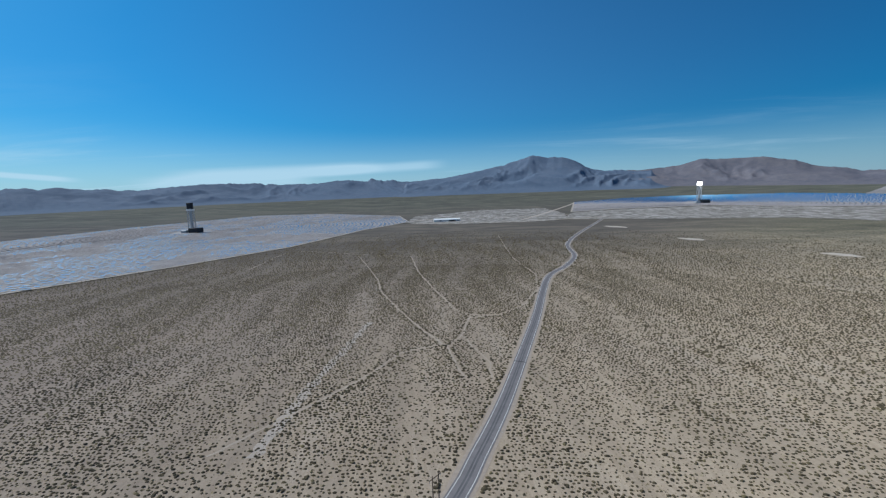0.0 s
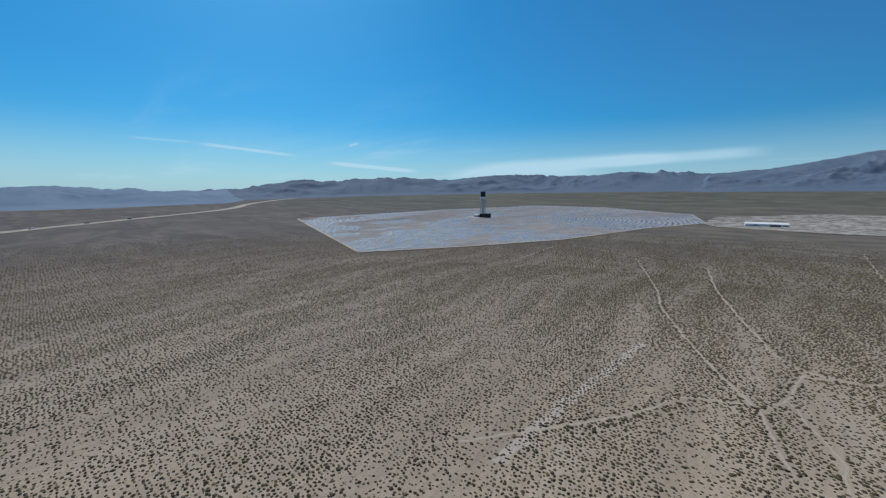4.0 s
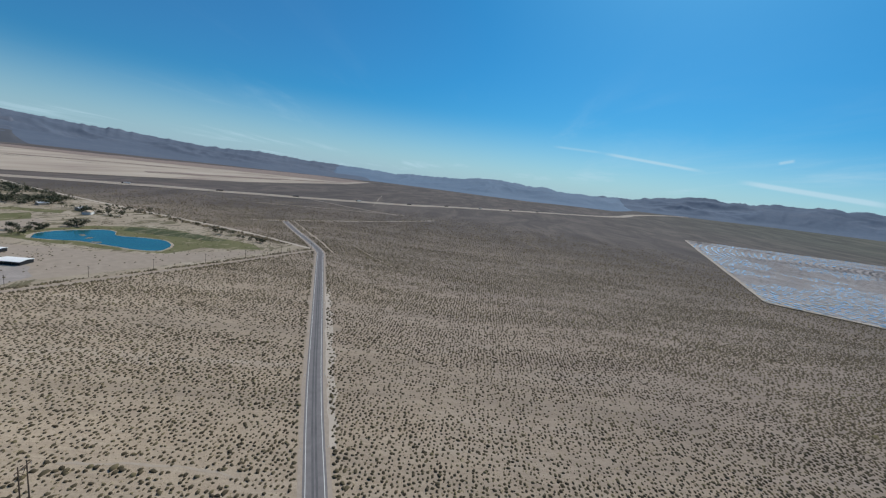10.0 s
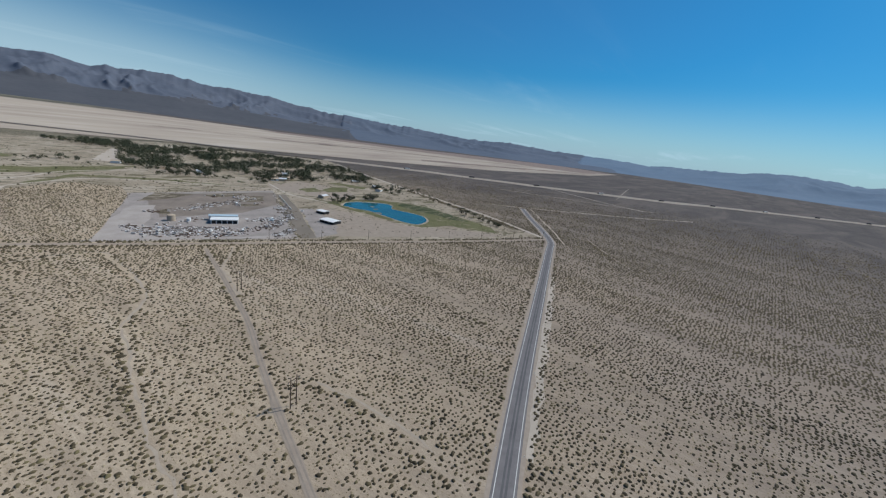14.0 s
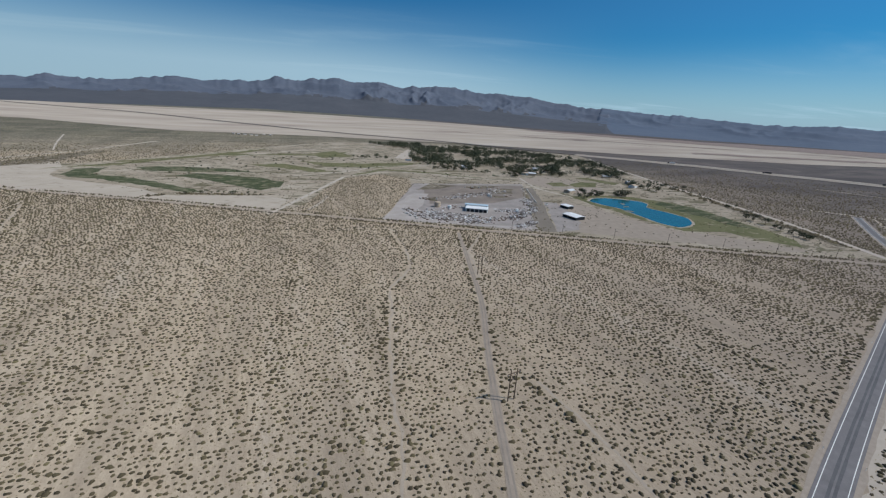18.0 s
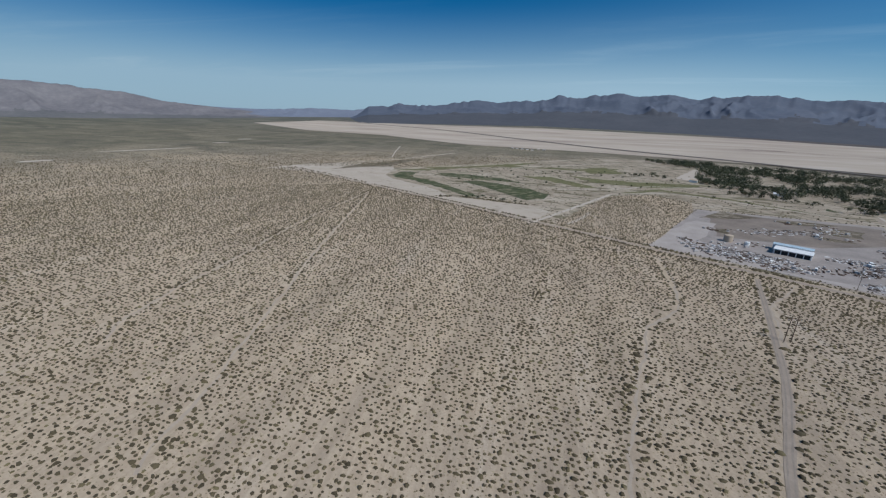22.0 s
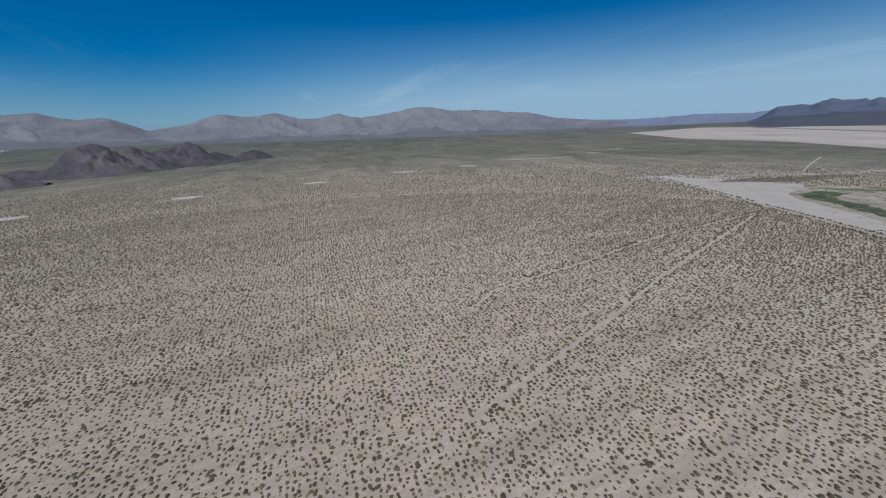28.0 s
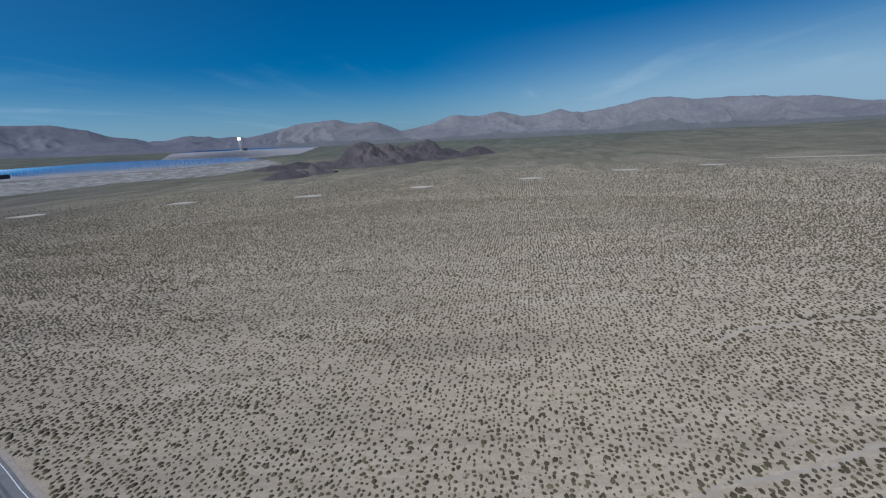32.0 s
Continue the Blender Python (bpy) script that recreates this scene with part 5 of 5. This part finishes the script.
def yard_clutter():
    rnd = random.Random(12)
    rust = plain("rusty_scrap", (0.12, 0.08, 0.06), 0.8)
    grey = plain("concrete_block", (0.5, 0.46, 0.43), 0.9)
    dump = smooth_line([(-176, -412), (-179, -390), (-192, -376), (-212, -372), (-228, -358), (-250, -362), (-272, -366), (-292, -380), (-300, -400)], 3) + [(-200 - k * 5, -416 - 1.2 * k) for k in range(7)] + [(-222, -380), (-226, -386), (-216, -390), (-240, -374), (-205, -395), (-198, -400)] * 2
    dump += [(-332, -440), (-326, -425), (-318, -408), (-308, -392), (-300, -384), (-336, -452)]
    dump += [(-204, -473), (-214, -470), (-300, -482), (-320, -480), (-330, -515), (-312, -524), (-290, -540), (-325, -545)]
    spots = []

    def free(x, y):
        return bool(inside(YARD, np.array([x]), np.array([y]))[0]) and math.hypot(x + 250, y + 402) > 22 and math.hypot(x + 208, y + 426) > 7 and all(math.hypot(x - a, y - b) > 3.4 for a, b in spots)

    made = {}
    for i in range(240):
        for _ in range(40):
            x, y = rnd.choice(dump)
            x, y = x + rnd.gauss(0, 5.5), y + rnd.gauss(0, 4)
            if free(x, y):
                break
        else:
            continue
        spots.append((x, y))
        kind = rnd.choice(("pallet_stack", "pipe_pile", "crate", "soil_mound", "crate", "soil_mound", "pallet_stack", "pipe_pile", "pallet_stack", "container" if i % 3 == 0 else "pipe_pile") if i % 7 else ("soil_mound",))
        m = Matrix.Translation((x, y, 0.09)) @ Matrix.Rotation(rnd.choice((-0.45, 1.12)) + rnd.gauss(0, 0.4), 4, "Z") @ Matrix.Diagonal((*[rnd.uniform(0.45, 0.95)] * 3, 1))
        if kind in made:
            copy_thing(made[kind], m)
            continue
        if kind == "soil_mound":
            bm = bmesh.new()
            bmesh.ops.create_icosphere(bm, subdivisions=2, radius=1)
            for w in bm.verts:
                w.co = Vector((w.co.x * 3.2, w.co.y * 2.2, max(0, w.co.z) * 1.5)) * (1 + 0.3 * noise.noise(w.co * 2))
            me = bpy.data.meshes.new(kind)
            bm.to_mesh(me)
            bm.free()
            me.materials.append(rust)
            t = tagged(new(kind, me), "low brown mound of soil and scrap in the yard", "mound", "yard clutter")
        else:
            t = tagged(new(kind), {"pallet_stack": "stack of grey concrete blocks on the yard", "pipe_pile": "pile of rusty pipes on the yard", "crate": "pale crate on the yard", "container": "white shipping container on the yard"}[kind], kind.replace("_", " "), "yard clutter")
            if kind == "pallet_stack":
                for k in range(3):
                    part("block_layer", box(bmesh.new(), 0.1 * k, 0, 0.7 * k, 4.0, 2.2, 0.66, 0.06), grey, t)
            elif kind == "pipe_pile":
                for k in range(5):
                    part("pipe", tube(bmesh.new(), (-4.5, (k % 3) * 0.8 - 0.8 + 0.4 * (k // 3), 0.35 + 0.62 * (k // 3)), (4.5, (k % 3) * 0.8 - 0.8 + 0.4 * (k // 3), 0.35 + 0.62 * (k // 3)), 0.36, None, 10), rust, t)
            elif kind == "crate":
                part("body", box(bmesh.new(), 0, 0, 0, 2.6, 2.2, 1.8, 0.05), M_TAN, t)
                part("lid", box(bmesh.new(), 0, 0, 1.81, 2.7, 2.3, 0.15, 0.03), M_WHITE, t)
            else:
                part("body", box(bmesh.new(), 0, 0, 0.1, 6.1, 2.44, 2.5, 0.04), M_WHITE, t)
                for k in (-0.6, 0.6):
                    part("door", box(bmesh.new(), 3.09, k, 0.2, 0.06, 1.15, 2.3), M_STEEL, t)
        t.matrix_basis = m
        made[kind] = t


yard_clutter()


def yard_debris():
    """Broken slabs, boards and rubbish too small to tell apart, strewn in the yard's heaps."""
    m = Mat("mixed_rubble", 0.9, 0, 0.2)
    g = m.node("ShaderNodeNewGeometry")
    m.base(m.ramp(g.outputs["Random Per Island"], [(0.0, (0.07, 0.055, 0.045)), (0.4, (0.17, 0.14, 0.12)), (0.55, (0.4, 0.36, 0.33)), (0.85, (0.55, 0.52, 0.5)), (1.0, (0.75, 0.74, 0.72))]))
    rnd = random.Random(77)
    rim = smooth_line([(-168, -420), (-172, -402), (-180, -386), (-196, -374), (-212, -368), (-230, -358), (-250, -360)], 2)
    heaps = [(p, 3.0) for p in rim] + [(p, 5.0) for p in smooth_line([(-190, -398), (-215, -384), (-238, -378)], 2)] * 3
    heaps += [(p, 3.5) for p in smooth_line([(-276, -368), (-290, -372), (-302, -388), (-296, -404), (-276, -402)], 2)]
    heaps += [(p, 3.0) for p in smooth_line([(-318, -392), (-326, -412), (-334, -436), (-346, -462)], 2)]
    heaps += [(p, 2.5) for p in smooth_line([(-272, -336), (-284, -342), (-298, -352)], 2)] * 2
    heaps += [(p, 6.0) for p in smooth_line([(-232, -470), (-262, -488), (-300, -500), (-330, -530)], 4)]
    V, F = [], []
    for _ in range(2300):
        (x, y), spread = rnd.choice(heaps)
        x, y = x + rnd.gauss(0, spread), y + rnd.gauss(0, spread)
        if math.hypot(x + 253, y + 406) < 19:
            continue
        a, w, d, h = rnd.uniform(0, 3.14), rnd.uniform(0.4, 1.9), rnd.uniform(0.3, 1.0), rnd.uniform(0.15, 0.8)
        n = len(V)
        for k, (u, q) in enumerate(((-1, -1), (1, -1), (1, 1), (-1, 1))):
            V.append((x + u * w * math.cos(a) - q * d * math.sin(a), y + u * w * math.sin(a) + q * d * math.cos(a), 0.02))
        for u, q in ((-0.8, -0.7), (0.9, -0.6), (0.7, 0.8), (-0.9, 0.7)):
            V.append((x + u * w * math.cos(a) - q * d * math.sin(a), y + u * w * math.sin(a) + q * d * math.cos(a), 0.1 + h * rnd.uniform(0.5, 1)))
        F += [(n + 4, n + 5, n + 6, n + 7)] + [(n + k, n + (k + 1) % 4, n + 4 + (k + 1) % 4, n + 4 + k) for k in range(4)]
    tagged(new("rubble", mesh_from("rubble", V, F, m.m)), "grey and brown rubble strewn over the yard", "rubble", kind="stuff")


yard_debris()


def slab_wall():
    """A low broken concrete wall on the edge of the yard's dark strip."""
    t = tagged(new("concrete_wall"), "low pale broken concrete wall beside the yard", "wall")
    t.location = (-362, -486, 0.1)
    rnd = random.Random(31)
    grey = plain("old_concrete", (0.5, 0.46, 0.42), 0.9, 0, 0.2)
    for k in range(22):
        f = (k - 10.5) / 21
        if k in (6, 13, 17):
            continue
        part("wall_slab", box(bmesh.new(), 30 * f + rnd.uniform(-0.4, 0.4), 88 * f, 0, 1.4, 3.4, rnd.uniform(0.7, 1.5), 0.08, -0.33 + rnd.uniform(-0.08, 0.08)), grey, t)


slab_wall()


# ---- power line ----
def h_frame(at, rot, h=15.0):
    t = tagged(new("utility_pole"), "weathered wooden H-frame power pole", "utility pole", "power line poles")
    t.matrix_basis = Matrix.Translation((*at, 0)) @ Matrix.Rotation(rot, 4, "Z")
    for s in (-1.6, 1.6):
        part("pole", tube(bmesh.new(), (s, 0, -0.5), (s, 0, h), 0.24, 0.16, 8), M_WOOD, t)
    arm = part("crossarm", box(bmesh.new(), 0, 0.2, h - 1.6, 6.4, 0.22, 0.3), M_WOOD, t)
    for s in (-2.9, 0, 2.9):
        part("insulator", tube(bmesh.new(), (s, 0.2, h - 1.62), (s, 0.2, h - 2.4), 0.12, 0.09, 8), M_STEEL, arm)
    part("brace", tube(bmesh.new(), (-1.6, 0.1, h - 6), (1.6, 0.1, h - 2), 0.09, None, 6), M_WOOD, t)
    part("brace", tube(bmesh.new(), (1.6, -0.1, h - 6), (-1.6, -0.1, h - 2), 0.09, None, 6), M_WOOD, t)
    return t


for at, r in (((-157, -99), 0.25), ((-189, -225), 0.25), ((-17, 134), 0.9)):
    h_frame(at, r)


def single_pole(at, h=10.0):
    t = tagged(new("utility_pole"), "slim wooden power pole beside the dirt road", "utility pole", "roadside poles")
    t.location = (*at, 0)
    part("pole", tube(bmesh.new(), (0, 0, -0.3), (0, 0, h), 0.17, 0.11, 8), M_WOOD, t)
    arm = part("crossarm", box(bmesh.new(), 0, 0, h - 0.8, 0.15, 2.4, 0.15), M_WOOD, t)
    for s in (-1.05, 0.3, 1.05):
        part("insulator", tube(bmesh.new(), (0, s, h - 0.66), (0, s, h - 0.4), 0.07, 0.05, 6), M_STEEL, arm)


for k in range(9):
    single_pole((-215 - k * 45 + (k > 5) * 5, -346 + k * 19.5))


# ---- road furniture and traffic ----
def marker(at):
    t = tagged(new("road_marker"), "thin white roadside marker post", "marker post", "roadside markers")
    t.location = (*at, 0.05)
    part("post", box(bmesh.new(), 0, 0, 0, 0.14, 0.1, 1.1), M_WHITE, t)
    part("reflector", box(bmesh.new(), 0, 0.07, 0.85, 0.12, 0.03, 0.18), M_DARK, t)


def along(line, start, step, off):
    run, nxt, out = 0.0, start, []
    for (ax, ay), (bx, by) in zip(line, line[1:]):
        L = math.dist((ax, ay), (bx, by))
        while run + L > nxt:
            t = (nxt - run) / L
            d = ((bx - ax) / L, (by - ay) / L)
            out.append((ax + (bx - ax) * t - d[1] * off, ay + (by - ay) * t + d[0] * off))
            nxt += step
        run += L
    return out


for off in (5.6, -5.6):
    for p in along(ROAD_LINE, 30, 62, off):
        if math.hypot(*p) < 700:
            marker(p)
for x, y in ((29, 271),):
    near = min(range(len(ROAD_LINE) - 1), key=lambda i: math.dist(ROAD_LINE[i], (x, y)))
    a, b = ROAD_LINE[near], ROAD_LINE[near + 1]
    ang = math.atan2(b[1] - a[1], b[0] - a[0])
    c = Vector((*a, 0))
    q = [c + Vector((math.cos(ang) * u - math.sin(ang) * w, math.sin(ang) * u + math.cos(ang) * w, 0.14)) for u, w in ((-0.5, -4.6), (0.5, -4.6), (0.5, 4.6), (-0.5, 4.6))]
    tagged(new("culvert_joint", mesh_from("culvert_joint", q, [(0, 1, 2, 3)], plain("tar_joint", (0.06, 0.06, 0.06)))), "dark tarred joint across the road", "road joint", kind="structure")


def truck(at, rot, paint, label, long=True):
    t = tagged(new("truck" if long else "car"), label, "truck" if long else "car", "traffic on the freeway")
    t.matrix_basis = Matrix.Translation((*at, float(gz(*at)) + 0.85)) @ Matrix.Rotation(rot, 4, "Z")
    if long:
        part("trailer", box(bmesh.new(), -2, 0, 1.1, 14, 2.6, 2.9, 0.08), paint, t)
        part("cab", box(bmesh.new(), 7.2, 0, 0.6, 3.2, 2.5, 2.9, 0.3), M_DARK, t)
    else:
        part("body", box(bmesh.new(), 0, 0, 0.35, 4.6, 1.8, 0.75, 0.2), paint, t)
        part("cabin", box(bmesh.new(), -0.2, 0, 1.08, 2.4, 1.6, 0.6, 0.22), M_DARK, t)
    for wx in ((-7, -5.6, 6.6, 8) if long else (-1.4, 1.4)):
        for wy in (-1, 1):
            q = 0.5 if long else 0.34
            w = part("wheel", tube(bmesh.new(), (wx, wy * 0.9, q), (wx, wy * 1.2, q), q, None, 10), M_DARK, t)
            part("rim", tube(bmesh.new(), (wx, wy * 1.2, q), (wx, wy * 1.22, q), q * 0.55, None, 10), M_STEEL, w)


fw = smooth_line(FREEWAY, 40)
for i, p in enumerate(along(fw, 260, 210, 6)[:9]):
    truck(p, math.atan2(-0.7, -0.7) + 1.57, M_DARK if i % 3 else M_WHITE, "dark freight truck on the freeway" if i % 3 else "white freight truck on the freeway")
truck((-353, -425), 0.5, M_WHITE, "pale car parked by the sheds", False)


# ---- brush ----
def brush():
    """Creosote brush over the near desert: low domes of leaves, with fewer faces further off."""
    rng = np.random.default_rng(5)
    R = 1250.0
    rings = (("brush_near", 0, 330, 2.28, 5, 2), ("brush_middle", 330, 640, 2.45, 5, 1), ("brush_far", 640, 1250, 4.0, 3, 1))
    for nm, lo, hi, cell, k, tiers in rings:
        n = int(2 * hi / cell)
        gx, gy = np.meshgrid(np.arange(n), np.arange(n))
        x = CX - hi + (gx.ravel() + 0.5 * (gy.ravel() % 2) + rng.uniform(0.17, 0.83, n * n)) * cell
        y = CY - hi + (gy.ravel() + rng.uniform(0.17, 0.83, n * n)) * cell
        d = np.hypot(x - CX, y - CY)
        keep = (d < hi) & (d >= lo)
        x, y = x[keep], y[keep]
        keep = np.ones(x.size, bool)
        for area in (YARD, POND, GOLF, FIELD_S, FIELD_N, *BARE):
            keep &= ~inside(area, x, y)
        # tufts on the neglected course, thickest beside its road
        tuft = np.sin(x * 0.05 + 2.0 * np.sin(y * 0.03)) * np.sin(y * 0.06 + 2.0 * np.sin(x * 0.024))
        course = inside(GOLF, x, y) & ~inside(YARD, x, y) & ~inside(POND, x, y) & (rng.uniform(0, 1, x.size) < np.where(near_line(GOLF_ROAD, x, y) < 9, 0.5, 0.03 + 0.18 * np.clip(tuft, 0, 1)))
        for area in (SAND_FLAT, *GREENS):
            course &= ~inside(area, x, y)
        edge = (near_line(YARD + YARD[:1], x, y) < 3.5) & (rng.uniform(0, 1, x.size) < 0.55)
        edge |= (near_line(SHRUBS, x, y) < 6) & (rng.uniform(0, 1, x.size) < 0.8)
        edge |= (np.abs(near_line(GOLF_ROAD, x, y) - 6) < 2.6) & (rng.uniform(0, 1, x.size) < 0.8)
        edge |= (near_line(HEDGE, x, y) < 2.6) & (rng.uniform(0, 1, x.size) < 0.85)
        keep |= course | (inside(SCRUB, x, y) & (rng.uniform(0, 1, x.size) < 0.95)) | edge
        keep &= near_line(ROAD, x, y) > 7.5
        for ln, w in ((GOLF_ROAD, 3.9), (BACK_ROAD, 4.2), (DIRT_TRACK, 2.4)):
            keep &= near_line(ln, x, y) > w
        wash = np.full(x.size, 1e9)
        for ln in TRAILS:
            dl = near_line(ln, x, y)
            keep &= dl > 1.3
            wash = np.minimum(wash, dl)
        rill = np.full(x.size, 1e9)
        for ln in RILLS:
            rill = np.minimum(rill, near_line(ln, x, y))
        # patchy cover: broad bands and small bare spots
        fall, across = 0.17 * x - 0.98 * y, 0.98 * x + 0.17 * y
        band = np.sin(across * 0.052 + 2.2 * np.sin(fall * 0.011) + 1.3 * np.sin(across * 0.017)) * 0.6 + np.sin(across * 0.15 + 1.8 * np.sin(fall * 0.021) + fall * 0.012) * 0.5
        spot = np.sin(x * 0.13 + 1.3 * np.sin(y * 0.07)) * np.sin(y * 0.11 + 1.7 * np.sin(x * 0.05))
        keep &= rng.uniform(0, 1, x.size) < 0.84 + (0.06 + 0.24 * np.clip((0.6 * y - 0.8 * x) / 160, 0, 1)) * band + 0.08 * spot
        keep &= rng.uniform(0, 1, x.size) < np.clip((1250 - np.hypot(x - CX, y - CY)) / 480, 0, 1) + 0.01
        x, y, wash, band, rill = x[keep], y[keep], wash[keep], band[keep], rill[keep]
        m = x.size
        s = np.minimum(rng.lognormal(-0.65, 0.22, m), 0.86) * (1.03 if lo < 300 else 1.29 if lo < 600 else 1.85)
        s *= 1 + 0.07 * np.clip((0.6 * y - 0.8 * x) / 400, 0, 1) + (0.08 if lo < 300 else 0.02) * np.clip((0.8 * x - 0.6 * y) / 300, 0, 1) + 0.08 * band * np.clip((0.6 * y - 0.8 * x) / 160, 0, 1)
        s *= 1 + 0.9 * (near_line(SHRUBS, x, y) < 6) + 1.1 * (near_line(HEDGE, x, y) < 2.6)
        s *= 1 + (0.2 + 0.18 * np.sin(x * 0.21 + 1.7 * np.sin(y * 0.13))) * np.exp(-((rill / 3.4) ** 2))
        s *= 1 + 0.5 * np.exp(-(((near_line(DIRT_TRACK, x, y) - 3.2) / 1.3) ** 2))
        s *= 1 + 0.3 * np.exp(-(((wash - 2.8) / 1.9) ** 2)) + 0.35 * np.exp(-(((near_line(ROAD, x, y) - 9) / 2) ** 2)) * 0.8 + 0.6 * np.exp(-(((near_line(GOLF_ROAD, x, y) - 6) / 2.5) ** 2))
        z = gz(x, y)
        a = (np.arange(k) / k * 2 * np.pi)[None, :] + rng.uniform(0, 6.28, (m, 1)) + rng.uniform(-0.35, 0.35, (m, k))
        per = [np.stack([x + s * rng.uniform(-0.25, 0.25, m), y + s * rng.uniform(-0.25, 0.25, m), z + s * rng.uniform(0.75, 1.1, m) * (1.0 if tiers == 2 else 1.25)], -1)[:, None, :]]
        shape = ((1.0, 0.5), (1.28, -0.02)) if tiers == 2 else ((1.25, -0.02),)
        grow = rng.uniform(0.85, 1.35, (m, 1))
        for wide, high in shape:
            r = s[:, None] * wide * rng.uniform(0.7, 1.25, (m, k))
            h = s[:, None] * high * rng.uniform(0.75, 1.25, (m, k))
            per.append(np.stack([x[:, None] + r * np.cos(a) * grow, y[:, None] + r * np.sin(a) / grow, z[:, None] + h], -1))
        v = np.concatenate(per, 1)
        nv = v.shape[1]
        f = []
        for j in range(k):
            q = (j + 1) % k
            f.append((0, 1 + j, 1 + q))
            if tiers == 2:
                f += [(1 + j, 1 + k + j, 1 + k + q), (1 + j, 1 + k + q, 1 + q)]
        f = (np.array(f)[None] + (np.arange(m) * nv)[:, None, None]).reshape(-1, 3).astype(np.int32)
        me = bpy.data.meshes.new(nm)
        me.vertices.add(m * nv)
        me.vertices.foreach_set("co", v.reshape(-1).astype(np.float32))
        me.loops.add(f.size)
        me.loops.foreach_set("vertex_index", f.ravel())
        me.polygons.add(len(f))
        me.polygons.foreach_set("loop_start", np.arange(0, f.size, 3, dtype=np.int32))
        me.materials.append(M_BUSH)
        me.update()
        tagged(new(nm, me), "dark olive creosote bushes scattered over pale sand", "desert brush", kind="stuff")


brush()


def tufts():
    """Low straw-coloured bursage and bunch grass between the creosote, in the ground nearest to the flight."""
    m = Mat("bursage_tufts", 0.9, 0, 0.1)
    g = m.node("ShaderNodeNewGeometry")
    m.base(m.ramp(g.outputs["Random Per Island"], [(0.0, (0.17, 0.138, 0.085)), (0.4, (0.25, 0.205, 0.128)), (0.8, (0.33, 0.275, 0.175)), (1.0, (0.4, 0.34, 0.22))]))
    rng = np.random.default_rng(21)
    reach, cell = 300.0, 1.5
    n = int(2 * reach / cell)
    gx, gy = np.meshgrid(np.arange(n), np.arange(n))
    x = CX - reach + (gx.ravel() + rng.uniform(0, 1, n * n)) * cell
    y = CY - reach + (gy.ravel() + rng.uniform(0, 1, n * n)) * cell
    d = np.hypot(x - CX, y - CY)
    thick = 0.62 + 0.3 * np.sin(x * 0.045 + 2.1 * np.sin(y * 0.031)) * np.sin(y * 0.05 + 1.4 * np.sin(x * 0.027))
    keep = (d < reach) & (rng.uniform(0, 1, x.size) < thick * np.clip((reach - d) / 60, 0, 1))
    x, y = x[keep], y[keep]
    keep = (near_line(ROAD_LINE[::4], x, y) > 7) & (near_line(DIRT_TRACK, x, y) > 2.2)
    for ln in TRAILS:
        keep &= near_line(ln, x, y) > 1.0
    x, y = x[keep], y[keep]
    k = x.size
    s = rng.lognormal(-1.25, 0.35, k)
    a = np.array([0.0, 2.094, 4.189])[None, :] + rng.uniform(0, 6.28, (k, 1)) + rng.uniform(-0.4, 0.4, (k, 3))
    r = s[:, None] * rng.uniform(0.8, 1.4, (k, 3))
    z = gz(x, y)
    low = np.stack([x[:, None] + r * np.cos(a), y[:, None] + r * np.sin(a), np.repeat(z[:, None], 3, 1) - 0.01], -1)
    top = np.stack([x, y, z + s * rng.uniform(0.7, 1.1, k)], -1)[:, None, :]
    v = np.concatenate([top, low], 1)
    f = (np.array([(0, 1, 2), (0, 2, 3), (0, 3, 1)])[None] + (np.arange(k) * 4)[:, None, None]).reshape(-1, 3).astype(np.int32)
    me = bpy.data.meshes.new("tufts")
    me.vertices.add(k * 4)
    me.vertices.foreach_set("co", v.reshape(-1).astype(np.float32))
    me.loops.add(f.size)
    me.loops.foreach_set("vertex_index", f.ravel())
    me.polygons.add(len(f))
    me.polygons.foreach_set("loop_start", np.arange(0, f.size, 3, dtype=np.int32))
    me.materials.append(m.m)
    me.update()
    tagged(new("tufts", me), "small straw-coloured desert tufts between the bushes", "desert tufts", kind="stuff")


tufts()
